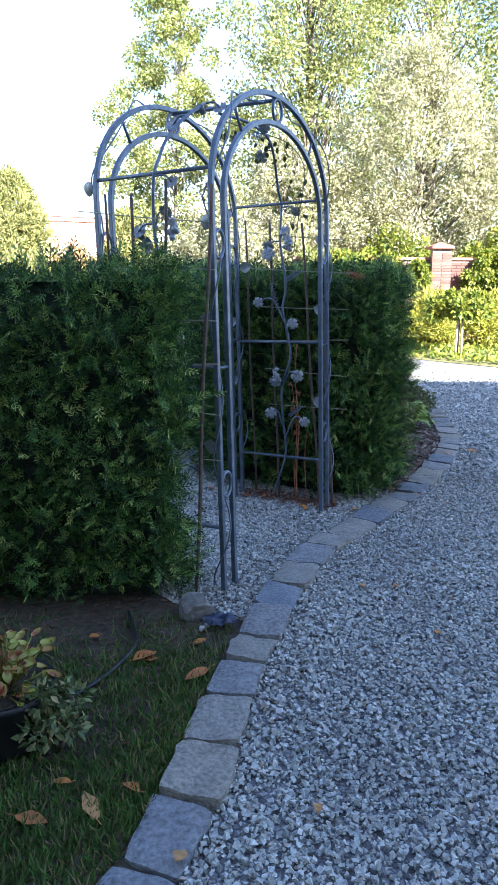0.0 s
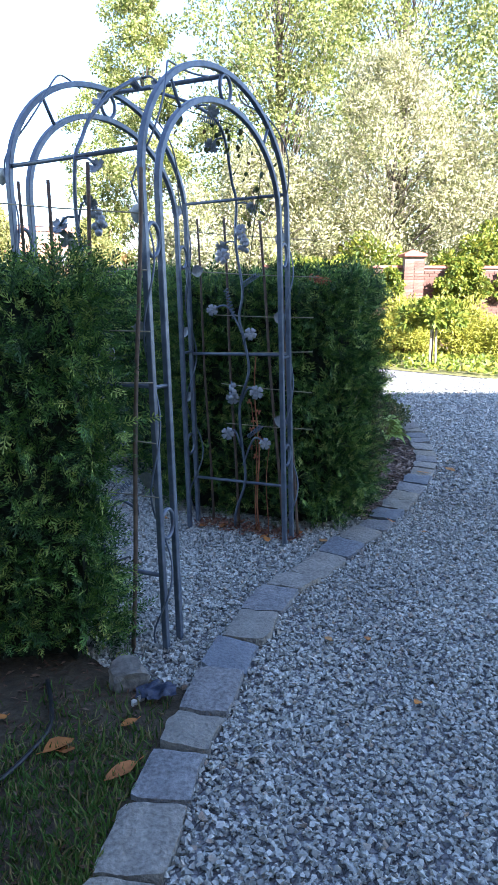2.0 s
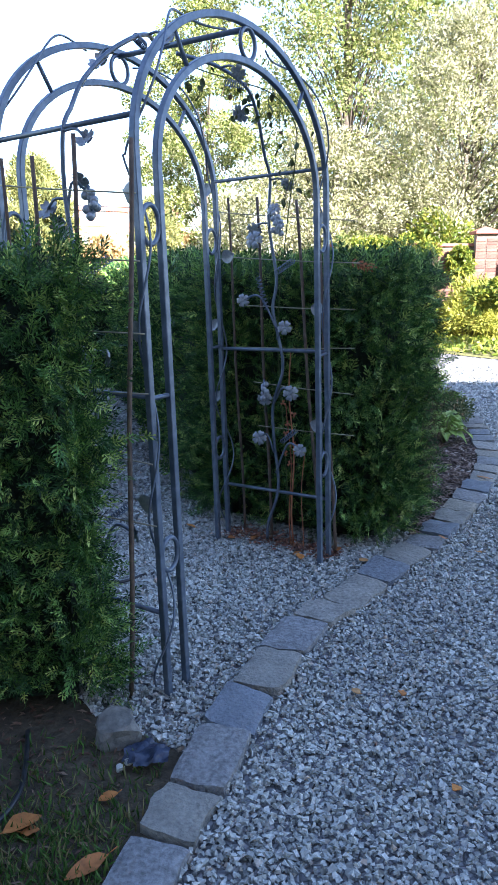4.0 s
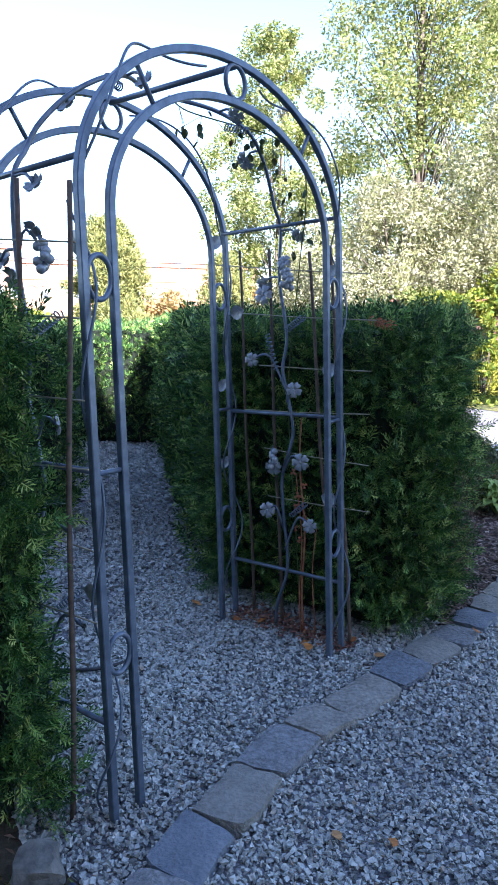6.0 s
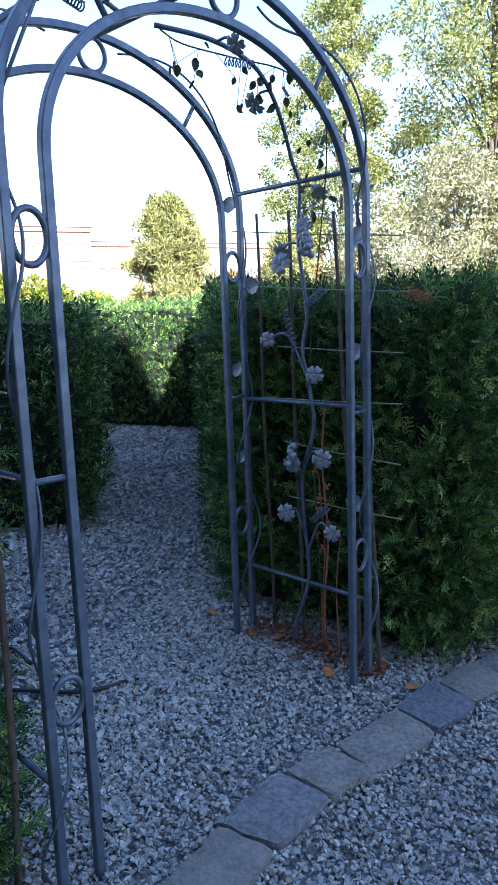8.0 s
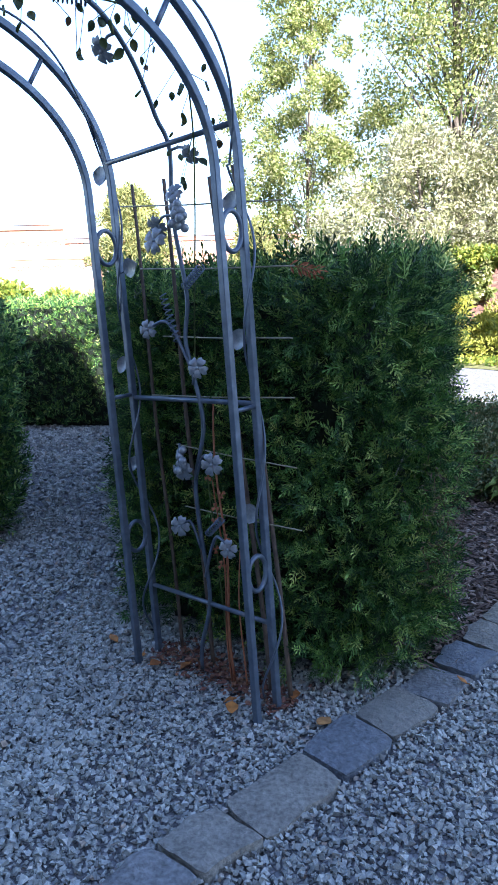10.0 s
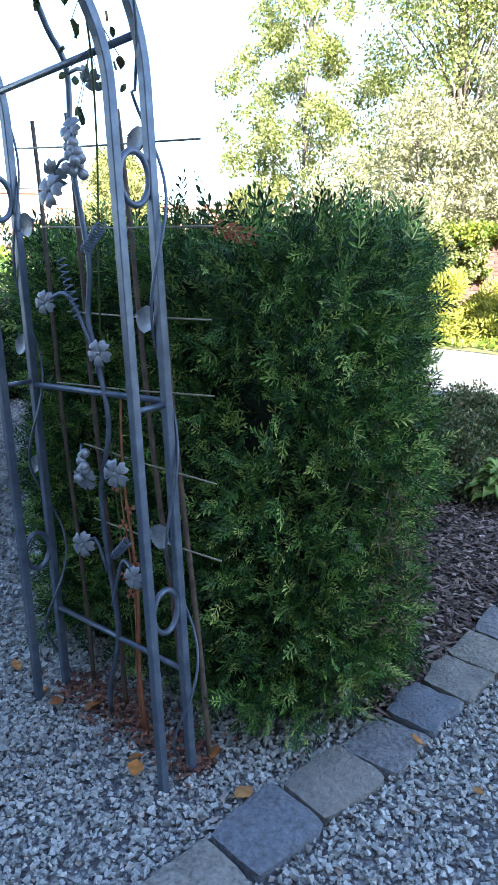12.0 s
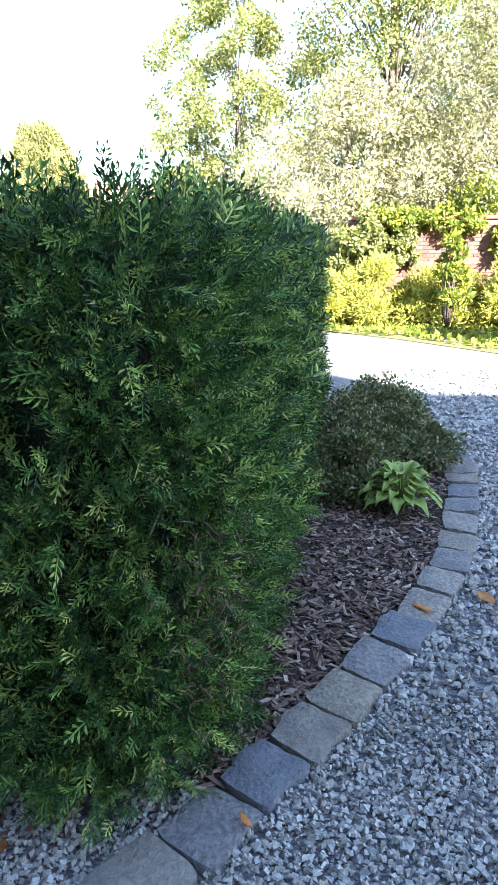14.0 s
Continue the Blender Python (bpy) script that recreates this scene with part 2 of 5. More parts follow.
# ---- plan ----
JOINTS = [(-0.108, 1.932), (-0.060, 2.208), (-0.016, 2.471), (0.036, 2.713), (0.100, 2.925), (0.168, 3.20), (0.236, 3.42), (0.330, 3.71), (0.446, 3.97), (0.580, 4.14), (0.764, 4.425), (0.908, 4.64),
          (1.063, 4.848), (1.174, 5.062), (1.289, 5.257), (1.391, 5.45), (1.490, 5.664), (1.600, 5.906), (1.699, 6.105), (1.796, 6.336), (1.880, 6.58), (1.945, 6.83), (1.998, 7.084), (2.030, 7.33)]
EDGE = smooth_line([(-1.0, -1.5), (-0.52, 0.5), (-0.23, 1.55)] + JOINTS + [(2.10, 7.85), (2.12, 8.4), (2.05, 9.1), (1.93, 9.7), (1.75, 10.35)], 0.02)
HEDGE_R = [(-0.34, 5.50), (0.04, 5.16), (0.48, 4.91), (0.83, 4.83), (1.08, 5.03), (1.16, 5.5), (1.13, 7.5), (1.09, 9.9), (0.85, 10.2), (0.40, 9.9), (0.35, 6.9), (-0.80, 10.4), (-2.0, 10.3), (-1.2, 8.0)]
HEDGE_L = [(-0.22, 3.37), (-0.27, 3.23), (-0.5, 3.16), (-0.84, 3.12), (-2.2, 3.1), (-4.5, 3.05), (-4.6, 3.95), (-2.2, 4.15), (-1.25, 4.1), (-0.64, 3.84), (-0.38, 3.58)]
HEDGE_I = [(-1.95, 5.95), (-1.52, 6.12), (-1.47, 6.45), (-1.82, 7.0), (-3.05, 8.6), (-4.2, 9.6), (-5.0, 9.6), (-4.6, 8.0), (-3.8, 6.0), (-2.6, 5.9)]
HEDGE_B = [(-9.0, 10.0), (-5.0, 10.0), (-1.5, 10.1), (-1.4, 11.2), (-9.0, 11.2)]
near_edge = EDGE[(EDGE[:, 1] < 3.10)][::6]
far_edge = EDGE[(EDGE[:, 1] > 4.95)][::6]
LAWN = [tuple(p) for p in near_edge] + [(-0.10, 3.17), (-0.30, 3.27), (-0.6, 3.6), (-8, 3.6), (-8, -1.5)]
BED = [tuple(p) for p in far_edge] + [(1.2, 10.2), (0.95, 8.0), (0.9, 5.35)]

# ---- ground ----
tagged(part("ground", fast_mesh("ground", [(-900, -900, -0.05), (900, -900, -0.05), (900, 900, -0.05), (-900, 900, -0.05)], [(0, 1, 2, 3)], GROUND)),
       "rough green and brown ground reaching the horizon", "ground", kind="structure")


def sheet(name, outline, z, mat, label, category):
    bm = bmesh.new()
    bm.faces.new([bm.verts.new((x, y, z)) for x, y in outline])
    bmesh.ops.triangulate(bm, faces=bm.faces)
    me = bpy.data.meshes.new(name)
    bm.to_mesh(me)
    bm.free()
    me.materials.append(mat)
    ob = tagged(new(name, me), label, category, kind="structure")
    if me.polygons[0].normal.z < 0:
        me.flip_normals()
    return ob


drive = sheet("gravel_drive", [(-9, -3), (9, -3), (9, 11.0), (8, 11.3), (5, 12.4), (3.5, 13.9), (2, 15.6), (0.5, 16.9), (-2, 17.1), (-2, 11.2), (-9, 11.2)], -0.022, GRAVEL_BED, "pale grey crushed gravel drive and garden path", "gravel")
lawn = sheet("lawn", LAWN, -0.008, SOIL, "bare dark soil and thin grass under the hedge", "lawn")
bed = sheet("planting_bed", BED, -0.008, MULCH_BED, "planting bed covered with dark bark mulch", "bed")

# loose gravel
bm = bmesh.new()
bmesh.ops.create_icosphere(bm, subdivisions=1, radius=0.5)
ico_v, ico_f = np.array([v.co[:] for v in bm.verts]), np.array([[v.index for v in f.verts] for f in bm.faces])
bm.free()
cube_v = np.array([(x, y, z) for x in (-0.42, 0.42) for y in (-0.42, 0.42) for z in (-0.42, 0.42)])
cube_f = np.array([(0, 1, 3), (0, 3, 2), (4, 6, 7), (4, 7, 5), (0, 4, 5), (0, 5, 1), (2, 3, 7), (2, 7, 6), (0, 2, 6), (0, 6, 4), (1, 5, 7), (1, 7, 3)])
oct_v = np.array([(0.5, 0, 0), (-0.5, 0, 0), (0, 0.5, 0), (0, -0.5, 0), (0, 0, 0.5), (0, 0, -0.5)])
oct_f = np.array([(0, 2, 4), (2, 1, 4), (1, 3, 4), (3, 0, 4), (2, 0, 5), (1, 2, 5), (3, 1, 5), (0, 3, 5)])

wedge_v = np.array([(0.5, 0, -0.4), (-0.3, 0.45, -0.4), (-0.3, -0.45, -0.4), (0.45, 0.1, 0.4), (-0.2, 0.4, 0.4), (-0.3, -0.4, 0.4)])
wedge_f = np.array([(0, 2, 1), (3, 4, 5), (0, 1, 4), (0, 4, 3), (1, 2, 5), (1, 5, 4), (2, 0, 3), (2, 3, 5)])


def edge_distance(x, y):
    pts = EDGE[::4]
    return np.sqrt(((x[:, None] - pts[None, :, 0]) ** 2 + (y[:, None] - pts[None, :, 1]) ** 2).min(1))


def free_gravel(x, y):
    ok = ~inside(LAWN, x, y) & ~inside(BED, x, y)
    for h in (HEDGE_R, HEDGE_L, HEDGE_I, HEDGE_B):
        line = smooth_line(h, 0.12, True)
        rim_d = np.sqrt(((x[:, None] - line[None, :, 0]) ** 2 + (y[:, None] - line[None, :, 1]) ** 2).min(1))
        ok &= ~inside(h, x, y) | (rim_d < 0.2)
    return ok & (edge_distance(x, y) > 0.085)


def stones(x0, x1, y0, y1, per_m2, size, tv, tf):
    n = int((x1 - x0) * (y1 - y0) * per_m2)
    x, y = rng.uniform(x0, x1, n), rng.uniform(y0, y1, n)
    k = free_gravel(x, y)
    x, y = x[k], y[k]
    n = len(x)
    s = size * rng.uniform(0.6, 1.35, n)
    shape = rng.uniform(0.55, 1.3, (n, 1, 3)) * (1 + rng.uniform(-0.46, 0.46, (n, len(tv), 3)))
    A = norm(rng.normal(size=(n, 3)) * (1, 1, 0.5))
    B = norm(np.cross(A, rng.normal(size=(n, 3))))
    C = np.cross(A, B)
    t = tv[None] * shape * s[:, None, None]
    V = t[..., 0:1] * A[:, None] + t[..., 1:2] * B[:, None] + t[..., 2:3] * C[:, None]
    V[..., 2] *= 0.8
    V += np.stack([x, y, rng.uniform(-0.018, 0.006, n)], 1)[:, None]
    return V.reshape(-1, 3), (tf[None] + (np.arange(n) * len(tv))[:, None, None]).reshape(-1, 3)


VS, FS, base = [], [], 0
for block in ((-0.6, 2.15, 1.0, 5.6, 6600, 0.0155, wedge_v, wedge_f), (2.15, 3.2, 3.0, 5.6, 1300, 0.03, oct_v, oct_f), (-2.0, 0.0, 3.6, 7.0, 2200, 0.0235, wedge_v, wedge_f), (0.8, 4.2, 5.6, 9.2, 1700, 0.028, oct_v * 1.15, oct_f),
              (-3.8, -0.3, 7.0, 11.0, 700, 0.042, oct_v, oct_f), (1.5, 6.0, 9.2, 12.5, 600, 0.044, oct_v, oct_f)):
    v, f = stones(*block)
    VS.append(v)
    FS.append(f + base)
    base += len(v)
tagged(part("gravel", fast_mesh("gravel", np.concatenate(VS), np.concatenate(FS), GRAVEL)), "loose pale grey angular gravel stones", "gravel", kind="stuff")

# ---- hedges ----
kite = lambda a, d, ln, w: [(a[0], a[1], 0), (a[0] + d[0] * ln * 0.5 - d[1] * w, a[1] + d[1] * ln * 0.5 + d[0] * w, 0.015), (a[0] + d[0] * ln, a[1] + d[1] * ln, -0.03), (a[0] + d[0] * ln * 0.5 + d[1] * w, a[1] + d[1] * ln * 0.5 - d[0] * w, 0.015)]


def spray_template(pairs, seed=0, loose=0.0):
    """A flat bent fan of scale-leaf twigs, one long."""
    r = random.Random(seed)
    v = kite((0, 0), (0, 1), 1.0, 0.024)
    for i in range(pairs):
        for s in (-1, 1):
            h = 0.12 + 0.62 * (i + (0.35 if s > 0 else 0)) / pairs + r.uniform(-0.06, 0.06) * loose
            a = radians(38 + 6 * i + r.uniform(-24, 20) * loose)
            v += kite((0, h), (s * math.sin(a), math.cos(a)), 0.50 * (1 - 0.5 * i / pairs) * (1 + r.uniform(-0.45, 0.4) * loose), 0.026 if pairs > 2 else 0.06)
    v = np.array(v)
    bend, twist = r.uniform(-0.45, 0.45), r.uniform(-0.5, 0.5)
    v[:, 2] += bend * v[:, 1] ** 2 - 0.35 * v[:, 0] ** 2 + twist * v[:, 0] * v[:, 1]
    v[:, 0] += 0.25 * twist * v[:, 1] ** 2
    return v, np.arange(len(v)).reshape(-1, 4)


def frond_template(pairs, seed):
    """A flat pinnate fan with blunt scale-leaf twigs joined to one stem, one long."""
    r = random.Random(seed)
    v, f = [], []
    curl = r.uniform(-0.25, 0.25)
    for i in range(pairs + 1):
        h = 0.08 + 0.72 * i / pairs
        v += [(curl * h * h - 0.018, h, 0), (curl * h * h + 0.018, h, 0)]
        if i:
            f.append((2 * i - 2, 2 * i - 1, 2 * i + 1, 2 * i))
    for i in range(pairs + 1):
        for s in ((-1, 1) if i < pairs else (0,)):
            base = 2 * i + (1 if s > 0 else 0)
            x, y, _ = v[base]
            a = s * radians(48 - 5 * i + r.uniform(-13, 13)) + curl
            d = (math.sin(a), math.cos(a))
            ln = (0.40 - 0.24 * abs(i / pairs - 0.3)) * r.uniform(0.7, 1.2) if s else 0.26
            w = 0.050
            k = len(v)
            v += [(x + d[0] * ln * 0.62 - d[1] * w, y + d[1] * ln * 0.62 + d[0] * w, 0.02), (x + d[0] * ln, y + d[1] * ln, -0.02), (x + d[0] * ln * 0.62 + d[1] * w, y + d[1] * ln * 0.62 - d[0] * w, 0.02)]
            f.append((base, k, k + 1, k + 2))
    v = np.array(v)
    bend, twist = r.uniform(-0.5, 0.3), r.uniform(-0.4, 0.4)
    v[:, 2] += bend * v[:, 1] ** 2 - 0.4 * v[:, 0] ** 2 + twist * v[:, 0] * v[:, 1]
    return v, np.array(f)


SPRAYS = [frond_template(3, k) for k in range(6)]
SPRAY, SPRAY_FAR = SPRAYS[0], spray_template(2, 1, 0.5)


def bulge(x, y, z):
    return 0.03 * np.sin(3.1 * x + 1.7 * z + 0.6 * y) + 0.025 * np.sin(5.3 * y - 2.9 * z + 1.1) + 0.022 * np.sin(9.1 * z + 7.7 * x + 4.3 * y) + 0.042 * np.sin(31 * z + 9 * x + 4 * np.sin(11 * x - 7 * y)) * np.sin(27 * x + 24 * y + 5 * np.sin(8 * z))


def hedge(outline, height, near, label, density, size, far_density, top_density, thin=None):
    """near(x, y): where the camera comes close and sprays are small and dense. thin(x, y): sides out of sight, kept sparse."""
    line = smooth_line(outline, 0.08, True)[:-1]
    area = np.sum(line[:, 0] * np.roll(line[:, 1], -1) - np.roll(line[:, 0], -1) * line[:, 1])
    if area < 0:
        line = line[::-1]
    tang = norm(np.roll(line, -1, 0) - np.roll(line, 1, 0))
    out = np.stack([tang[:, 1], -tang[:, 0]], 1)
    thing = empty("hedge", (*line.mean(0), 0), label, "hedge")
    # solid core whose dark colour paints the shade seen between the sprays
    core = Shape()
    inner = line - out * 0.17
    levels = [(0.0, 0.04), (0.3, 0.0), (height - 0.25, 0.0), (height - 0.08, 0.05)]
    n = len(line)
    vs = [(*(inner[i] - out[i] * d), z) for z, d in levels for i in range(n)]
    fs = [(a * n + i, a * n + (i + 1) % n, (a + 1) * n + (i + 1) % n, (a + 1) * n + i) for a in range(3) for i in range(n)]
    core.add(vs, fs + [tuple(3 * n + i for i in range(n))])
    wpart("core", core, THUJA_CORE_SHADE, thing, "near-black hedge core with the inner shade put into its colour", False)
    clumps = []
    for close in (True, False):
        seg = np.linalg.norm(np.roll(line, -1, 0) - line, axis=1)
        mask = near(line[:, 0], line[:, 1]) == close
        if not mask.any():
            continue
        idx = np.where(mask)[0]
        L = seg[idx].sum()
        dens, sz = (density, size) if close else (far_density, max(size * 1.75, 0.08))
        m = int(L * height * dens)
        i = rng.choice(idx, m, p=seg[idx] / L)
        if thin is not None:
            i = i[~thin(line[i, 0], line[i, 1]) | (rng.uniform(size=m) < 0.2)]
            m = len(i)
        if close:
            # plumes: each a short branchlet that grows out and up, set with sprays
            i = np.repeat(i[:m // 9], 9)
            m = len(i)
            own = lambda *shape: np.repeat(rng.uniform(size=(m // 9, *shape)), 9, 0)
            f, z = own(1), 0.02 + (height - 0.08) * own()
            xy = line[i] * (1 - f) + line[(i + 1) % n] * f
            n3 = np.column_stack([out[i], np.zeros(m)])
            tuck = 0.08 * np.clip((z - height + 0.18) / 0.18, 0, 1) ** 2
            d = bulge(xy[:, 0], xy[:, 1], z) - tuck - 0.11 - 0.10 * own()
            stem = norm(n3 * (0.5 + 0.5 * own(1)) + np.array((0, 0, 1)) * (own(1) * 1.25 - 0.15) + (own(3) - 0.5) * 1.1)
            side = norm(np.cross(stem, own(3) - 0.5))
            step = np.tile(np.arange(9) / 8, m // 9)[:, None]
            reach = 0.10 + 0.08 * own(1)
            left = np.where(np.tile(np.arange(9) % 2, m // 9)[:, None] > 0, 1.0, -1.0)
            p = np.column_stack([xy, z]) + n3 * d[:, None] + stem * reach * step + side * left * 0.012 * (1 - step)
            p[:, 2] = np.maximum(p[:, 2], 0.01)
            along = stem * (0.55 + step) + side * left * (0.75 - 0.55 * step) + rng.normal(size=(m, 3)) * 0.3
            facing = norm(np.cross(stem, side) + rng.normal(size=(m, 3)) * 0.45)
        else:
            f = rng.uniform(0, 1, (m, 1))
            xy = line[i] * (1 - f) + line[(i + 1) % n] * f
            z = rng.uniform(0.03, height, m)
            n3 = np.column_stack([out[i], np.zeros(m)])
            tuck = 0.10 * np.clip((z - height + 0.18) / 0.18, 0, 1) ** 2 + 0.04 * np.clip((0.2 - z) / 0.2, 0, 1) ** 2
            d = bulge(xy[:, 0], xy[:, 1], z) - tuck - 0.17 * rng.uniform(0.0, 1.0, m) ** 0.85
            p = np.column_stack([xy + out[i] * d[:, None], z])
            along = n3 * rng.uniform(0.4, 1.0, (m, 1)) + np.array((0, 0, 1)) * rng.uniform(0.1, 1.2, (m, 1)) + rng.normal(size=(m, 3)) * 0.38
            facing = norm(n3 * 0.5 + rng.normal(size=(m, 3)) * 0.7)
        clumps.append((close, p, along, facing, sz * rng.uniform(0.6, 1.3, m)))
    # top
    lo, hi = line.min(0), line.max(0)
    m = int(np.prod(hi - lo) * top_density)
    xy = rng.uniform(lo, hi, (m, 2))
    xy = xy[inside(line, xy[:, 0], xy[:, 1])]
    m = len(xy)
    p = np.column_stack([xy, height - rng.uniform(0.02, 0.12, m) + 0.6 * bulge(xy[:, 0], xy[:, 1], xy[:, 0])])
    along = np.array((0, 0, 1.0)) + rng.normal(size=(m, 3)) * 0.35
    closer = near(xy[:, 0], xy[:, 1])
    for close in (True, False):
        k = closer == close
        clumps.append((close, p[k], along[k], norm(rng.normal(size=(k.sum(), 3))), (size * 1.2 if close else size * 1.7) * np.where(rng.uniform(size=k.sum()) < 0.05, 1.45, 1.0) * rng.uniform(0.7, 1.4, k.sum())))
    V, F, base = [], [], 0
    for close, *rest in clumps:
        for kind in range(6 if close else 1):
            pick = [a[kind::6] if close else a for a in rest]
            v, f = scatter(*(SPRAYS[kind] if close else SPRAY_FAR), *pick)
            V.append(v)
            F.append(f + base)
            base += len(v)
    ob = part("foliage", fast_mesh("foliage", np.concatenate(V), np.concatenate(F), THUJA))
    tagged(ob, "green scale-leaf arborvitae sprays", kind="stuff")
    put_under(ob, thing)
    return thing


hedge_r = hedge(HEDGE_R, 1.56, lambda x, y: (y < 6.3) & (x > -0.4), "tall clipped green arborvitae hedge with a bare brown patch", 5200, 0.062, 600, 700, lambda x, y: (y > 6.0) & (x < 0.8) & (x > -0.33 - 0.30 * (y - 6.0)))
hedge_l = hedge(HEDGE_L, 1.56, lambda x, y: (y < 3.95) & (x > -1.5), "dark green clipped arborvitae hedge beside the arch", 4300, 0.062, 300, 460, lambda x, y: (y > 4.0) & (x < -0.6))
hedge_i = hedge(HEDGE_I, 1.46, lambda x, y: x > 99, "dark green clipped arborvitae hedge beside the inner path", 900, 0.060, 800, 220)
hedge_b = hedge(HEDGE_B, 1.50, lambda x, y: x > 99, "green clipped hedge closing the end of the path", 900, 0.060, 800, 160, lambda x, y: y > 10.6)

# ---- garden arch ----
ARCH_O, ARCH_U, ARCH_V = Vector((0.247, 4.068, 0)), Vector((0.4317, 0.902, 0)), Vector((-0.872, 0.489, 0))
LEAN = 0.034  # the whole arch leans a little along its depth
HALF_OUT, HALF_IN, DEEP = 0.735, 0.622, 0.66


def A(u, v, z):
    return ARCH_O + ARCH_U * u + ARCH_V * (v + LEAN * z) + Vector((0, 0, z))


arch = empty("garden_arch", A(0, DEEP / 2, 0), "galvanised steel garden arch with forged vines, leaves and grapes", "garden arch")


def hoop(half, spring, rise, v):
    pts = [A(-half, v, z) for z in np.linspace(-0.04, spring, 8)]
    pts += [A(-half * math.cos(a), v, spring + rise * math.sin(a) ** 0.96) for a in np.linspace(0, math.pi, 40)[1:-1]]
    return pts + [A(half, v, z) for z in np.linspace(spring, -0.04, 8)]


def hoop_point(half, spring, rise, v, deg):
    a = radians(deg)
    return A(-half * math.cos(a), v, spring + rise * abs(math.sin(a)) ** 0.96)


OUT, INN = (HALF_OUT, 1.87, 0.54), (HALF_IN, 1.83, 0.445)


def loop(center, e1, e2, r, n=26):
    return [Vector(center) + e1 * (r * math.cos(a)) + e2 * (r * math.sin(a)) for a in (2 * math.pi * i / n for i in range(n))]


UP = Vector((0, 0, 1))
for v in (0.0, DEEP):
    wpart("outer_hoop", Shape().square_tube(hoop(*OUT, v), ARCH_V, 0.0122), STEEL, arch, "", False)
    wpart("inner_hoop", Shape().square_tube(hoop(*INN, v), ARCH_V, 0.0122), STEEL, arch, "", False)
    for s in (-1, 1):
        mid = s * (HALF_OUT + HALF_IN) / 2
        for z in (0.525, 1.65):
            wpart("ring", Shape().tube(loop(A(mid, v, z), ARCH_U * 0.75, UP, 0.062), 0.0085, 8, closed=True), STEEL, arch)
        wpart("rung", Shape().tube([A(s * HALF_IN, v, 1.09), A(s * HALF_OUT, v, 1.092)], 0.008, 6), STEEL, arch)
        d = 48 if s < 0 else 132
        wpart("rung", Shape().tube([hoop_point(*INN, v, d), hoop_point(*OUT, v, d)], 0.008, 6), STEEL, arch)
    wpart("ring", Shape().tube(loop(A(0, v, 2.342), ARCH_U, UP, 0.056), 0.0085, 8, closed=True), STEEL, arch)
wpart("ridge_bar", Shape().tube([A(0, 0, 2.395), A(0, DEEP, 2.395)], 0.011, 8), STEEL, arch)
for s in (-1, 1):
    for z in (0.31, 1.09, 1.965):
        u = s * HALF_OUT if z < 1.9 else s * (HALF_OUT - 0.012)
        wpart("cross_bar", Shape().tube([A(u, 0, z + 0.01), A(u, DEEP, z - 0.01)], 0.0092, 8), STEEL, arch)


def vine_path(s):
    low = [(0.385, 0.02), (0.375, 0.12), (0.305, 0.336), (0.327, 0.62), (0.325, 0.80), (0.26, 1.00), (0.29, 1.19), (0.315, 1.31), (0.288, 1.46), (0.325, 1.73), (0.312, 1.95)]
    pts = [A(s * (HALF_OUT - 0.005), v, z) for v, z in low]
    for d, v in ((18, 0.31), (28, 0.30), (42, 0.27), (56, 0.25), (70, 0.30), (84, 0.40)):
        pts.append(hoop_point(HALF_OUT - 0.02, 1.87, 0.52, v, d if s < 0 else 180 - d))
    return [Vector(p) for p in smooth_line([tuple(p) for p in pts], 0.03)]


def flower(c, facing, r, petals=5, spin=0.0):
    """Forged leaf-flower: notched cupped lobes round a boss."""
    c, nrm = Vector(c), Vector(facing).normalized()
    e1 = nrm.orthogonal().normalized()
    e2 = nrm.cross(e1)
    sh = Shape()
    for k in range(petals):
        a = spin + 2 * math.pi * k / petals
        d, w = e1 * math.cos(a) + e2 * math.sin(a), e2 * math.cos(a) - e1 * math.sin(a)
        prof = [(0.08, 0.10, 0.0), (0.45, 0.30, 0.10), (0.78, 0.42, 0.06), (1.0, 0.27, -0.12)]
        vs = []
        for y, x, h in prof:
            vs += [c + (d * y - w * x + nrm * h) * r, c + (d * (y * (0.9 if y == 1.0 else 1)) + nrm * (h + 0.10)) * r, c + (d * y + w * x + nrm * h) * r]
        back = [p - nrm * 0.003 for p in vs]
        fs = []
        for i in range(3):
            for j in (0, 1):
                q = (i * 3 + j, i * 3 + j + 1, i * 3 + j + 4, i * 3 + j + 3)
                fs += [q, tuple(12 + t for t in reversed(q))]
        sh.add(vs + back, fs)
    return sh.ball(c + nrm * 0.08 * r, 0.16 * r)


def steel_leaf(c, tip, facing, w):
    """Pressed round leaf with a fold along its midrib."""
    c, tip, nrm = Vector(c), Vector(tip), Vector(facing).normalized()
    d = tip - c
    side = d.cross(nrm).normalized()
    sh = Shape()
    rows = [(0, 0.03), (0.12, 0.62), (0.35, 1.0), (0.6, 0.93), (0.82, 0.58), (1, 0.03)]
    vs = []
    for y, x in rows:
        m = c + d * y
        vs += [m - side * w * x + nrm * 0.006, m - nrm * 0.004, m + side * w * x + nrm * 0.006]
    back = [p - nrm * 0.003 for p in vs]
    fs = []
    for i in range(len(rows) - 1):
        for j in (0, 1):
            q = (i * 3 + j, i * 3 + j + 1, i * 3 + j + 4, i * 3 + j + 3)
            fs += [q, tuple(18 + t for t in reversed(q))]
    return sh.add(vs + back, fs)


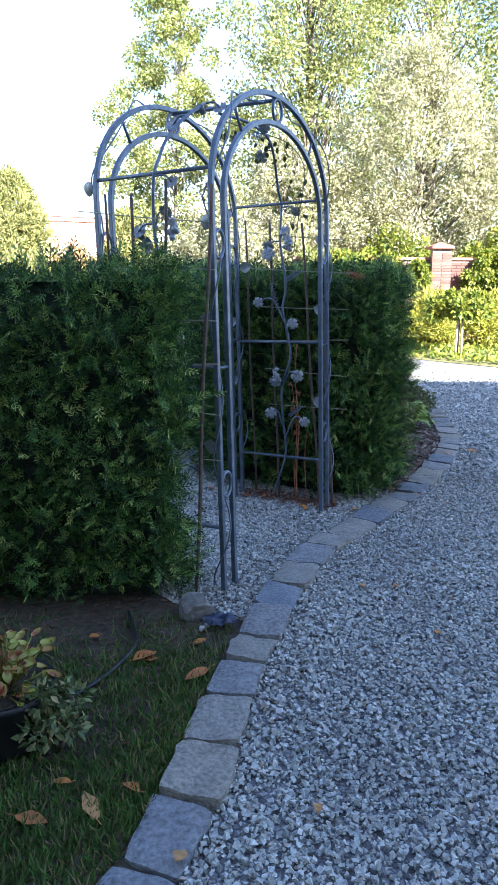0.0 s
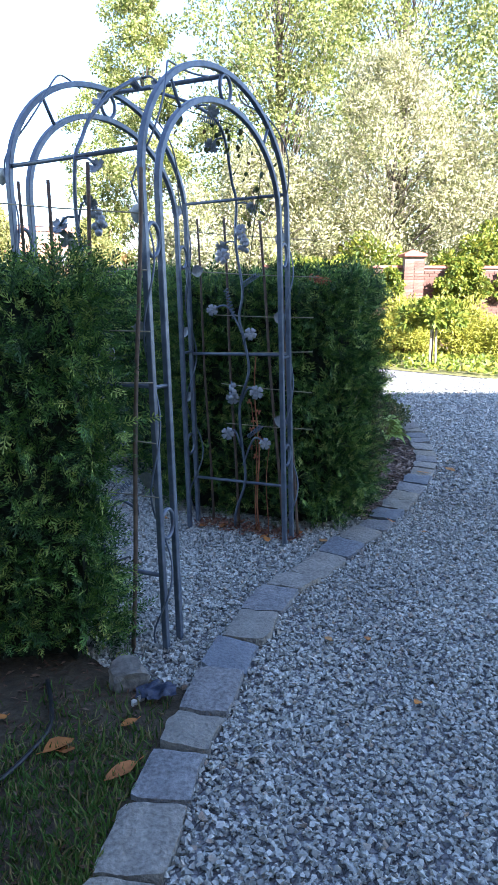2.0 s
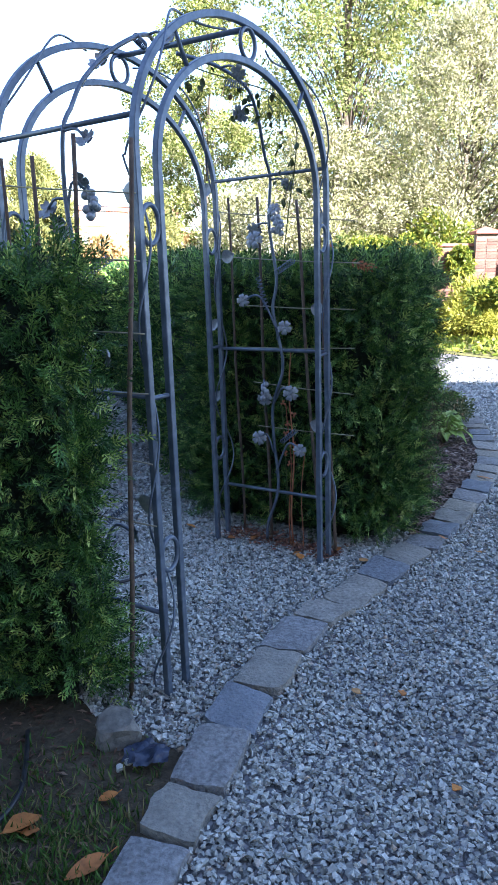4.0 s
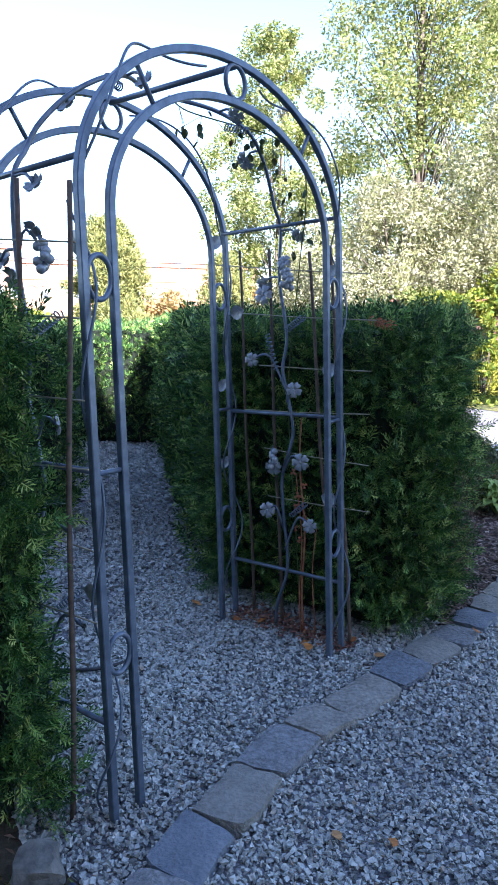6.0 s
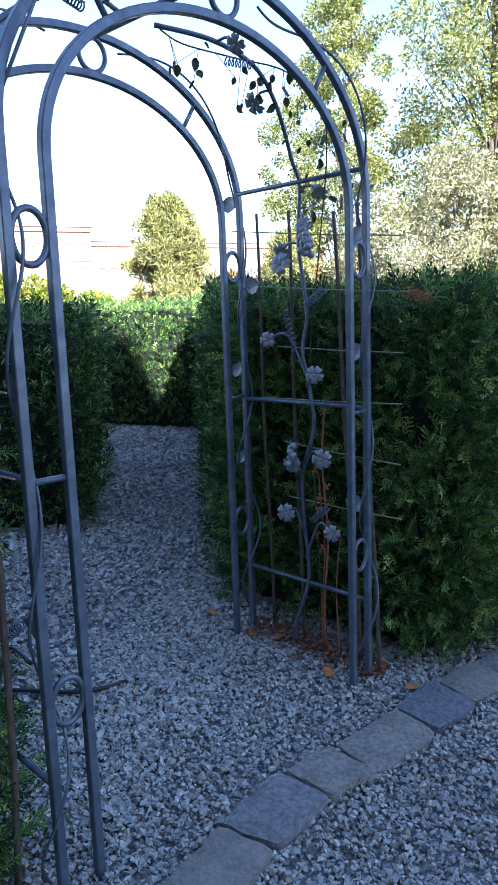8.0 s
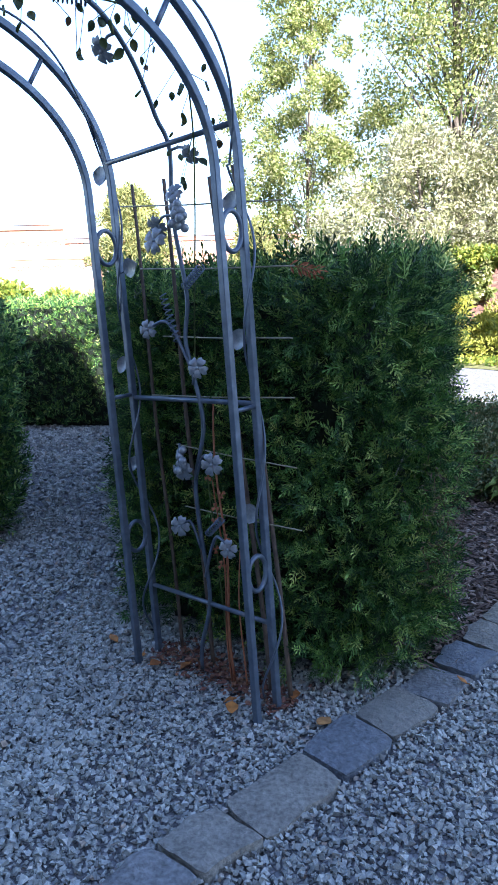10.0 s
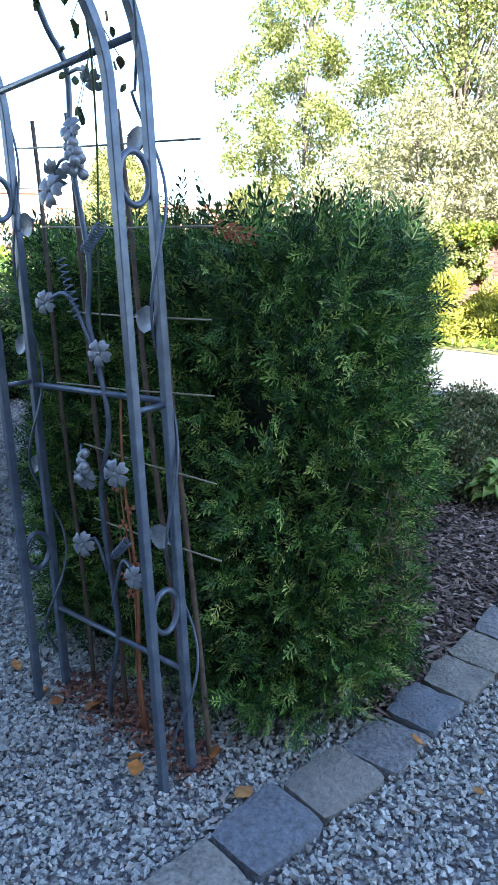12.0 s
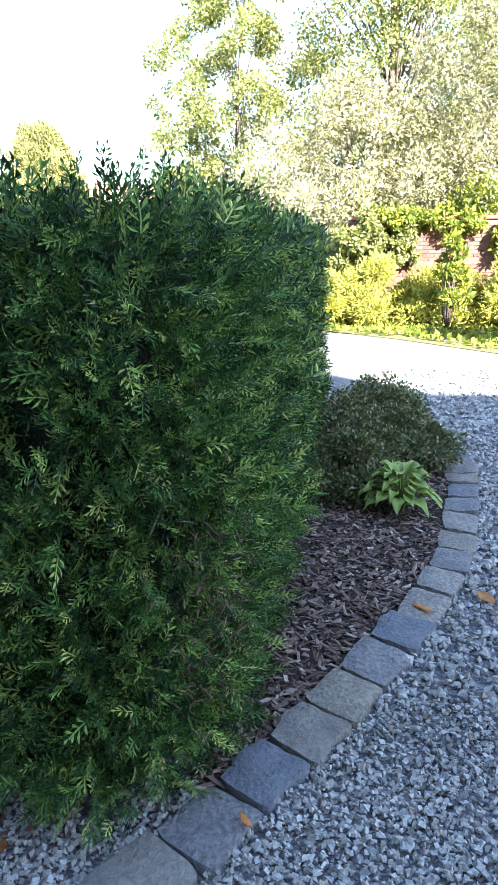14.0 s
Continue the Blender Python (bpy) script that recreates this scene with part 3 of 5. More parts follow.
def coil(a, b, r, turns):
    a, b = Vector(a), Vector(b)
    d = (b - a).normalized()
    e1 = d.orthogonal().normalized()
    e2 = d.cross(e1)
    n = turns * 10
    return [a.lerp(b, i / n) + (e1 * math.cos(i * 0.628) + e2 * math.sin(i * 0.628)) * r for i in range(n + 1)]


def branch(pts, r=0.006):
    return Shape().tube([Vector(p) for p in smooth_line([tuple(p) for p in pts], 0.02)], r, 6)


BERRY = Shape().ball((0, 0, 0), 0.0155).mesh("grape", STEEL_LEAF)
for s in (-1, 1):
    path = vine_path(s)
    wpart("vine_stem", Shape().tube(path, 0.0082, 8), STEEL, arch, "wavy forged vine stem")
    inward = -ARCH_U * s
    side = lambda v, z, k=0.0: A(s * (HALF_OUT - 0.01 - k), v, z)
    for v, z, r, v0, z0 in ((0.476, 1.347, 0.042, 0.29, 1.20), (0.225, 1.215, 0.045, 0.29, 1.15), (0.195, 0.876, 0.050, 0.32, 0.80), (0.398, 0.612, 0.048, 0.325, 0.53), (0.146, 0.575, 0.042, 0.315, 0.42)):
        wpart("twig", branch([side(v0, z0), side((v + v0) / 2, max(z, z0) + 0.02, 0.01), side(v, z, 0.03)]), STEEL, arch)
        wpart("flower", flower(side(v, z, 0.035), inward + Vector((0.25, -0.5, 0.1)), r * 0.85, 5, v * 9), STEEL_LEAF, arch, "pressed steel flower")
    wpart("leaf", flower(side(0.36, 0.83, 0.03), inward + Vector((0.2, -0.3, -0.3)), 0.042, 5, 0.3), STEEL_LEAF, arch, "pressed steel vine leaf")
    wpart("leaf", flower(side(0.40, 1.655, 0.03), inward + Vector((0, -0.3, 0.3)), 0.048, 5, 1.1), STEEL_LEAF, arch, "pressed steel vine leaf")
    wpart("leaf", flower(side(0.275, 1.80, 0.03), inward + Vector((0, -0.3, 0.6)), 0.036, 5, 2.0), STEEL_LEAF, arch, "pressed steel vine leaf")
    for v, z, n in ((0.25, 1.735, 11), (0.36, 0.885, 7)):
        centres = []
        r0 = random.Random(n)
        for i in range(n):
            row = i / n
            centres.append(side(v + r0.uniform(-0.03, 0.03) * (1 - row * 0.6), z + 0.025 - row * 0.085, 0.04 + r0.uniform(-0.018, 0.018)))
        bunch = wpart("grape_bunch", Shape().tube([side(v, z + 0.05, 0.03), side(v, z, 0.04), side(v, z - 0.05, 0.04)], 0.004, 5), STEEL, arch, "forged bunch of grapes")
        for c in centres:
            berry = new("grape", BERRY)
            berry.parent = bunch
            berry.matrix_parent_inverse = Matrix.Translation(arch.location) @ Matrix.Translation(-arch.location)
            berry.location = c
    wpart("twig", branch([side(0.325, 1.70), side(0.30, 1.80, 0.01), side(0.265, 1.77, 0.03)], 0.005), STEEL, arch)
    wpart("tendril", Shape().tube(coil(side(0.28, 1.49, 0.01), side(0.17, 1.55, 0.03), 0.014, 9), 0.0025, 5), STEEL, arch)
    wpart("tendril", Shape().tube(coil(side(0.34, 1.30, 0.01), side(0.39, 1.47, 0.02), 0.013, 9), 0.0025, 5), STEEL, arch)
    wpart("tendril", Shape().tube(coil(side(0.27, 0.60, 0.01), side(0.17, 0.68, 0.03), 0.012, 9), 0.0025, 5), STEEL, arch)
    # high leaves on the stem over the passage
    for k, off, r in ((0.62, 0.09, 0.06), (0.70, -0.10, 0.05), (0.83, 0.08, 0.06), (0.93, -0.09, 0.05)):
        p = path[int(k * (len(path) - 1))]
        q = p + ARCH_V * off + Vector((0, 0, -0.03))
        wpart("twig", branch([p, p.lerp(q, 0.6) + Vector((0, 0, 0.02)), q], 0.005), STEEL, arch)
        wpart("leaf", flower(q, inward * 0.8 + Vector((0, 0, -0.6)), r * 0.72, 5, k * 20), STEEL_LEAF, arch, "pressed steel vine leaf")
    p = path[int(0.88 * (len(path) - 1))]
    wpart("tendril", Shape().tube(coil(p, p + inward * 0.10 + ARCH_V * 0.04, 0.014, 8), 0.0025, 5), STEEL, arch)
    # thin rods winding round the outer legs, with single leaves
    for v in (0.0, DEEP):
        pts = []
        ph = 0.5 if v else 1.8
        for i in range(120):
            t = i / 119
            a = ph + 4.2 * 2 * math.pi * t
            wob = 0.036 + 0.014 * math.sin(7 * t + ph)
            if t < 0.72:
                c, o1, o2 = A(s * HALF_OUT, v, 0.02 + 1.85 * t / 0.72), ARCH_U, ARCH_V
            else:
                g = (t - 0.72) / 0.28 * 78
                c, o1, o2 = hoop_point(*OUT, v, g if s < 0 else 180 - g), UP, ARCH_V
            pts.append(c + o1 * wob * math.cos(a) + o2 * wob * math.sin(a))
        wpart("winding_rod", Shape().tube([Vector(p) for p in pts], 0.0042, 6), STEEL, arch)
        sv = 1 if v == 0 else -1
        for z, dv in ((1.313, 0.075), (0.715, 0.085), (1.745, 0.06)) if v == 0 else ((1.21, 0.055), (1.575, -0.10), (0.81, 0.05), (1.92, 0.08)):
            base_p = A(s * HALF_OUT, v, z - 0.02)
            tip = A(s * (HALF_OUT - 0.01), v + dv * 1.15, z + 0.012)
            st = base_p.lerp(tip, 0.25)
            wpart("twig", Shape().tube([base_p, st], 0.003, 5), STEEL, arch)
            wpart("leaf", steel_leaf(st, tip, inward + Vector((0.2, -0.6, 0)), 0.036), STEEL_LEAF, arch, "round pressed steel leaf")

# canes and wires between the arch and the hedge
for s in (1, -1):
    for v, z, lean, r in ((0.62, 1.88, -0.04, 0.008), (0.435, 1.875, -0.04, 0.009), (0.20, 1.85, -0.12, 0.0095), (0.085, 1.87, -0.10, 0.009)) if s > 0 else ((0.555, 1.88, 0.02, 0.008), (0.40, 1.875, 0.05, 0.009), (0.20, 1.925, 0.13, 0.0095), (-0.04, 1.89, 0.17, 0.0095)):
        u = s * (HALF_OUT + 0.065)
        low = A(u, v + lean, -0.03)
        high = A(u, v, z)
        pts = [low.lerp(high, t) + Vector((0.004 * math.sin(9 * t), 0.003 * math.sin(7 * t), 0)) for t in np.linspace(0, 1, 14)]
        ob = part("bamboo_cane", Shape().tube(pts, r, 8, r * 0.8), BAMBOO)
        tagged(ob, "thin weathered brown plant cane stuck in the ground", "plant cane", "canes behind the arch")
    for z0, z1, v0, v1 in ((1.735, 1.815, -0.13, 0.76), (1.535, 1.57, -0.16, 0.60), (1.312, 1.315, -0.135, 0.50), (1.12, 1.085, -0.13, 0.60), (0.885, 0.90, -0.12, 0.48), (0.67, 0.655, -0.125, 0.46)):
        u = s * (HALF_OUT + 0.052)
        v0 = v0 if s > 0 else -0.035
        ob = part("trellis_wire", Shape().tube([A(u, v0, z0), A(u, (v0 + v1) / 2, (z0 + z1) / 2 - 0.004), A(u, v1, z1)], 0.0028, 6), WIRE)
        tagged(ob, "thin stiff wire tied across the plant canes", "wire", "wires behind the arch")

# ---- stone edging ----
edging = tagged(part("stone_edging", Shape().tube([(x, y, -0.075) for x, y in EDGE[::8]], 0.05, 6), SOIL), "irregular grey granite slabs edging the gravel drive", "edging", kind="structure")
s_edge = np.concatenate([[0], np.cumsum(np.linalg.norm(np.diff(EDGE, axis=0), axis=1))])


def edge_at(s):
    p = np.array([np.interp(s, s_edge, EDGE[:, k]) for k in (0, 1)])
    q = np.array([np.interp(s + 0.03, s_edge, EDGE[:, k]) for k in (0, 1)])
    o = np.array([np.interp(s - 0.03, s_edge, EDGE[:, k]) for k in (0, 1)])
    t = norm(q - o)
    return p, np.array((t[1], -t[0]))


r_st = random.Random(11)
marks = [s_edge[np.argmin(np.linalg.norm(EDGE - q, axis=1))] for q in JOINTS]
while marks[0] > 0.3:
    marks.insert(0, marks[0] - r_st.uniform(0.23, 0.29))
while marks[-1] < s_edge[-1] - 0.3:
    marks.append(marks[-1] + r_st.uniform(0.22, 0.29))
first = marks.index(s_edge[np.argmin(np.linalg.norm(EDGE - JOINTS[0], axis=1))])
TINTS = {3: STONE_TAN, 5: STONE_BLUE, 6: STONE_TAN, 11: STONE_TAN, 13: STONE_BLUE, 14: STONE_TAN, 17: STONE_BLUE}
for k_st, (s, s_next) in enumerate(zip(marks, marks[1:])):
    length = s_next - s
    gap = r_st.uniform(0.010, 0.022)
    w_in, w_out = r_st.uniform(0.086, 0.104), r_st.uniform(0.086, 0.106)
    n = 7
    skew = r_st.uniform(-0.02, 0.02)
    tilt = r_st.uniform(-0.006, 0.006), r_st.uniform(-0.008, 0.008)
    top = 0.022 + r_st.uniform(-0.004, 0.010)
    grid = []
    for i in range(n):
        f = i / (n - 1)
        for j in range(n):
            g = j / (n - 1)
            e = 2 * g - 1
            c = 2 * f - 1
            rim = max(abs(e), abs(c))
            corner = 1 - (0.05 + 0.05 * math.sin(60 * length + 2 * (e > 0) + 3 * (c > 0))) * (abs(e * c)) ** 3
            p, o = edge_at(s + gap / 2 + (length - gap) * (0.5 + (f - 0.5) * corner) + skew * e * 0.5)
            d = (w_out if e > 0 else w_in) * e * corner * (1 + 0.03 * math.sin(5 * f + length * 40))
            z = top + tilt[0] * e + tilt[1] * c + (0 if rim < 0.95 else -0.005) + 0.009 * noise.noise(Vector((f * 3, g * 3, length * 40)))
            wob = 0.02 * noise.noise(Vector((f * 2.5, g * 2.5, 7 + length * 60)))
            grid.append((p[0] + o[0] * (d + wob), p[1] + o[1] * (d + wob), z))
    faces = [(i * n + j, i * n + j + 1, (i + 1) * n + j + 1, (i + 1) * n + j) for i in range(n - 1) for j in range(n - 1)]
    rim = [j for j in range(n)] + [i * n + n - 1 for i in range(1, n)] + [(n - 1) * n + j for j in range(n - 2, -1, -1)] + [i * n for i in range(n - 2, 0, -1)]
    m = len(rim)
    sh = Shape().add(grid, faces)
    sh.add([grid[k] for k in rim] + [(grid[k][0], grid[k][1], -0.06) for k in rim], [(a, m + a, m + (a + 1) % m, (a + 1) % m) for a in range(m)])
    ob = part("paving_stone", sh, TINTS.get(k_st - first, STONE))
    ob.data.flip_normals()
    ob.parent = edging

# ---- unseen house added behind the camera to cast shade over the drive ----
PLASTER = material("plaster", [(0.3, (0.5, 0.47, 0.42)), (0.7, (0.6, 0.57, 0.52))], 0.9, grain=30, bump=0.2)
house = empty("house", (6, -5, 0), "unseen house added to shade the drive, its roof heights stepped to shape the sun", "house")
ROOF = material("roof_tiles", [(0.3, (0.2, 0.08, 0.05)), (0.7, (0.3, 0.12, 0.08))], 0.8)
wpart("wall", Shape().box((-14, -8, -0.05), (22, -2.3, 6.0)), PLASTER, house, "", False)
# ridge heights chosen for the shadow edge, low gap for the path's sun patch
for x0, x1, ridge in ((11.8, 22.3, 9.9), (8.4, 11.79, 11.6), (7.8, 8.39, 10.5), (6.9, 7.79, 8.2), (4.2, 6.89, 10.5), (-14.3, 4.19, 12.6)):
    wpart("roof", Shape().add([(x0, -2, 5.8), (x1, -2, 5.8), (x1, -4.5, ridge), (x0, -4.5, ridge), (x0, -8.3, 5.8), (x1, -8.3, 5.8)], [(0, 1, 2, 3), (3, 2, 5, 4), (0, 3, 4), (1, 5, 2), (4, 5, 1, 0)]), ROOF, house, "", False)

# ---- trees and distance ----
BARK = material("tree_bark", [(0.3, (0.07, 0.055, 0.045)), (0.7, (0.17, 0.14, 0.11))], 0.9, grain=8, patch=1, bump=0.8, depth=0.03)
POPLAR = material("poplar_leaves", [(0, (0.09, 0.14, 0.03)), (0.35, (0.22, 0.27, 0.07)), (0.75, (0.42, 0.43, 0.16)), (1, (0.60, 0.57, 0.30))], 0.5, vary="island", grain=2, patch=0.35, bump=0, leaf=0.5)
WILLOW = material("silver_willow_leaves", [(0, (0.12, 0.14, 0.05)), (0.35, (0.30, 0.31, 0.14)), (0.75, (0.49, 0.47, 0.29)), (1, (0.66, 0.62, 0.48))], 0.45, vary="island", grain=2, patch=0.5, bump=0, leaf=0.35)
CREEPER = material("creeper_leaves", [(0, (0.08, 0.14, 0.02)), (0.5, (0.20, 0.26, 0.03)), (1, (0.36, 0.34, 0.05))], 0.55, vary="island", grain=3, patch=0.7, bump=0, leaf=0.35)
JUNIPER = material("golden_juniper", [(0, (0.16, 0.20, 0.03)), (0.5, (0.36, 0.38, 0.05)), (1, (0.55, 0.50, 0.10))], 0.6, vary="island", grain=4, patch=0.9, bump=0, leaf=0.2)
PINE = material("pine_needles", [(0, (0.11, 0.14, 0.05)), (0.5, (0.24, 0.26, 0.08)), (1, (0.40, 0.37, 0.13))], 0.6, vary="island", grain=2, patch=0.4, bump=0, leaf=0.25)
AUTUMN = material("autumn_leaves", [(0, (0.30, 0.19, 0.08)), (0.5, (0.42, 0.28, 0.11)), (1, (0.46, 0.38, 0.15))], 0.6, vary="island", grain=2, patch=0.4, bump=0, leaf=0.3)

LEAF_V = np.array([(0, 0, 0), (-0.30, 0.45, 0.06), (0, 1, -0.05), (0.30, 0.45, 0.06)])
LEAF_F = np.array([(0, 1, 2, 3)])
SLIM_V = LEAF_V * (0.5, 1, 1)


def leaves(centres, radii, count, size, template, droop=0.0, outward=0.6):
    """Leaves thick near the surface of many small lobes."""
    c, r = np.asarray(centres, float), np.asarray(radii, float)
    w = (r ** 2).sum(1) if r.ndim > 1 else r ** 2
    if r.ndim == 1:
        r = np.repeat(r[:, None], 3, 1)
    i = rng.choice(len(c), count, p=w / w.sum())
    d = norm(rng.normal(size=(count, 3)))
    p = c[i] + d * r[i] * (rng.uniform(0.05, 1.0, (count, 1)) ** 0.45)
    along = d * outward + rng.normal(size=(count, 3)) * 0.6 + np.array((0, 0, -droop))
    return scatter(template, LEAF_F, p, along, norm(rng.normal(size=(count, 3)) + np.array((0, 0, 0.7))), size * rng.uniform(0.6, 1.4, count))


def tree(place, height, spread, base, count, size, mat, label, lobes=60, seed=1, droop=0.1, template=LEAF_V, trunk_r=0.28, lean=0.0, name="tree", category="tree", lobe=0.95, flat=1.0):
    r = np.random.default_rng(seed)
    x0, y0 = place
    thing = empty(name, (x0, y0, 0), label, category)
    wood = Shape()
    top = height * 0.93
    stem = [Vector((x0 + lean * t + 0.25 * math.sin(3 * t + seed) * t, y0 + 0.2 * math.sin(4 * t + 2 * seed) * t, -0.1 + top * t)) for t in np.linspace(0, 1, 14)]
    wood.tube(stem, trunk_r, 9, 0.03)
    cs, rs = [], []
    for k in range(lobes):
        t = base / height + (1 - base / height) * ((k + r.uniform(0, 1)) / lobes)
        h = t * height
        f = (t - base / height) / (1 - base / height)
        prof = spread * (0.35 + 0.75 * math.sin(math.pi * min(1.0, 0.12 + 0.88 * f)) ** 0.8) * (1.0 if f < 0.75 else 1.25 - f * 0.6)
        a = k * 2.4 + r.uniform(-0.5, 0.5)
        d = prof * r.uniform(0.35, 1.0)
        p = Vector((x0 + lean * t + d * math.cos(a), y0 + d * math.sin(a) * 0.8, h + r.uniform(-0.3, 0.3)))
        cs.append(p[:])
        rad = lobe * r.uniform(0.6, 1.25) * (1 - 0.35 * f)
        rs.append((rad, rad, rad * r.uniform(0.7, 1.0) * flat))
        if k % 2 == 0:
            j = stem[min(13, max(1, int(t * 13) - 2))]
            mid = j.lerp(p, 0.5) + Vector((0, 0, 0.25))
            wood.tube([j, mid, p], (0.36 * (1.1 - t) + 0.05) * min(trunk_r, 0.2), 5, 0.008)
    wpart("trunk", wood, BARK, thing, "tapered trunk with limbs")
    v, f = leaves(cs, rs, count, size, template, droop)
    ob = tagged(part("crown", fast_mesh("crown", v, f, mat)), kind="stuff")
    put_under(ob, thing)
    return thing


tree((2.1, 28.5), 17.5, 3.4, 1.2, 76000, 0.125, POPLAR, "tall yellow-green poplar tree with an airy crown", 240, 3, lobe=0.95)
tree((-3.0, 28.2), 11.6, 2.7, 0.4, 58000, 0.115, POPLAR, "slender sunlit poplar with sparse branches", 140, 5, lobe=0.62, trunk_r=0.08)
tree((6.9, 30.0), 18, 4.2, 2.0, 46000, 0.145, POPLAR, "tall yellow-green poplar tree beyond the garden wall", 220, 8, lobe=1.05)
tree((12.4, 27.0), 17, 4.4, 2.0, 28000, 0.16, POPLAR, "large leafy green tree beyond the garden wall", 190, 9, lobe=1.1)
tree((4.8, 22.3), 8.0, 2.9, 1.0, 66000, 0.10, WILLOW, "silver-leaved willow tree glowing in the sun", 150, 12, -0.3, SLIM_V * (1.4, 1, 1), 0.1, lobe=0.68, flat=1.3)
tree((9.3, 22.8), 8.4, 3.1, 1.0, 38000, 0.13, WILLOW, "broad silver-leaved willow behind the brick wall", 130, 13, -0.3, SLIM_V * (1.4, 1, 1), 0.1, lobe=0.72, flat=1.3)
tree((1.0, 22.0), 5.2, 2.6, 0.3, 32000, 0.11, WILLOW, "low silver-leaved willow behind the hedge", 130, 14, -0.2, SLIM_V * (1.4, 1, 1), 0.08, lobe=0.62)
tree((-1.6, 24.5), 3.6, 1.6, 0.2, 14000, 0.13, WILLOW, "low spreading silver-leaved bush behind the hedge", 70, 15, -0.2, SLIM_V * (1.4, 1, 1), 0.06, lobe=0.5)


def conifer(place, height, spread, count, size, mat, label, seed):
    r = np.random.default_rng(seed)
    x0, y0 = place
    thing = empty("conifer", (x0, y0, 0), label, "conifer tree")
    wood = Shape().tube([(x0, y0, -0.1), (x0 + 0.1, y0, height * 0.5), (x0, y0, height * 0.97)], height * 0.02, 7, 0.02)
    cs, rs = [], []
    for k in range(110):
        t = ((k + r.uniform()) / 110) ** 0.85
        d = spread * (1 - t) ** 0.55 * r.uniform(0.3, 1.1) + 0.1
        a = r.uniform(0, 2 * math.pi)
        p = (x0 + d * math.cos(a), y0 + d * math.sin(a), height * (0.08 + 0.92 * t) + r.uniform(-0.1, 0.3))
        cs.append(p)
        q = height * 0.065 * r.uniform(0.6, 1.3)
        rs.append((q, q, q * 1.1))
        if k % 3 == 0:
            wood.tube([(x0, y0, p[2] - 0.3), p], 0.05, 4, 0.01)
    wpart("trunk", wood, BARK, thing)
    v, f = leaves(cs, rs, count, size, SLIM_V, -0.6, 0.8)
    ob = tagged(part("crown", fast_mesh("crown", v, f, mat)), kind="stuff")
    put_under(ob, thing)
    return thing


conifer((-8.0, 24.0), 4.6, 1.75, 26000, 0.15, PINE, "sunlit bushy pine tree far behind the hedge", 21)
conifer((-4.6, 26.4), 3.6, 1.1, 12000, 0.15, PINE, "darker pine tree far behind the hedge", 22)


def shrub(place, radii, count, size, mat, label, lobes, seed, template=LEAF_V, name="shrub", category="shrub", droop=-0.3, stems=True):
    r = np.random.default_rng(seed)
    x0, y0, z0 = place
    thing = empty(name, (x0, y0, 0), label, category)
    cs, rs = [], []
    wood = Shape()
    for k in range(lobes):
        a, d, t = r.uniform(0, 6.283), r.uniform(0, 1) ** 0.6, r.uniform(0.15, 1)
        p = Vector((x0 + radii[0] * d * math.cos(a), y0 + radii[1] * d * math.sin(a), z0 + radii[2] * t * (1 - 0.55 * d * d)))
        q = min(radii) * r.uniform(0.28, 0.5)
        cs.append(p[:])
        rs.append((q, q, q * 0.8))
        wood.tube([(x0 + 0.2 * (p.x - x0), y0 + 0.2 * (p.y - y0), -0.05), Vector((x0, y0, z0)).lerp(p, 0.6), p], 0.012, 4, 0.004)
    if stems:
        tagged(wpart("stem", wood, BARK, thing), kind="stuff")
    v, f = leaves(cs, rs, count, size, template, droop, 1.0)
    ob = tagged(part("foliage", fast_mesh("foliage", v, f, mat)), kind="stuff")
    put_under(ob, thing)
    return thing


for i, (x, y, rx, ry, h) in enumerate(((1.15, 17.7, 1.1, 0.8, 1.3), (2.7, 17.6, 0.9, 0.8, 1.0), (4.1, 17.2, 0.8, 0.9, 1.2), (5.7, 16.9, 1.0, 0.9, 1.25), (-0.6, 17.9, 1.2, 0.8, 1.25), (7.9, 16.7, 1.4, 1.0, 1.4))):
    shrub((x, y, 0.05), (rx, ry, h), 13000, 0.10, JUNIPER, "low spreading golden juniper bush in full sun", 34, 40 + i, SLIM_V, "juniper", "juniper bush", -0.5)
for i, (x, y, h, mat) in enumerate(((-12.6, 27.5, 2.0, CREEPER), (-10.4, 28.0, 2.0, AUTUMN), (-8.4, 27.5, 2.1, CREEPER), (-6.2, 25.2, 2.3, AUTUMN), (-3.9, 28.2, 2.5, AUTUMN), (-2.2, 28.0, 2.6, CREEPER))):
    shrub((x, y, 0.0), (1.4, 1.1, h), 9000, 0.14, mat, "autumn-coloured shrub beyond the hedge", 30, 60 + i)
for i, (x, y, h) in enumerate(((-8.9, 18.2, 2.0), (-10.2, 18.0, 2.1), (-11.6, 18.2, 2.1), (-13.2, 18.4, 2.1))):
    shrub((x, y, 0.0), (1.1, 1.0, h), 12000, 0.12, CREEPER, "sunlit yellow-green shrub behind the clipped hedge", 40, 80 + i)


# ---- brick garden wall ----
BRICK = material("brick", [(0, (0.13, 0.062, 0.048)), (0.5, (0.185, 0.092, 0.070)), (1, (0.24, 0.135, 0.10))], 0.85, vary="object", grain=20, patch=1.5, bump=0.4)
MORTAR = material("mortar", [(0.3, (0.19, 0.145, 0.12)), (0.7, (0.25, 0.20, 0.17))], 0.95, grain=20)
CAP = material("clay_cap", [(0.3, (0.32, 0.11, 0.08)), (0.7, (0.42, 0.16, 0.12))], 0.7, grain=12)
WALL_Y = 19.0
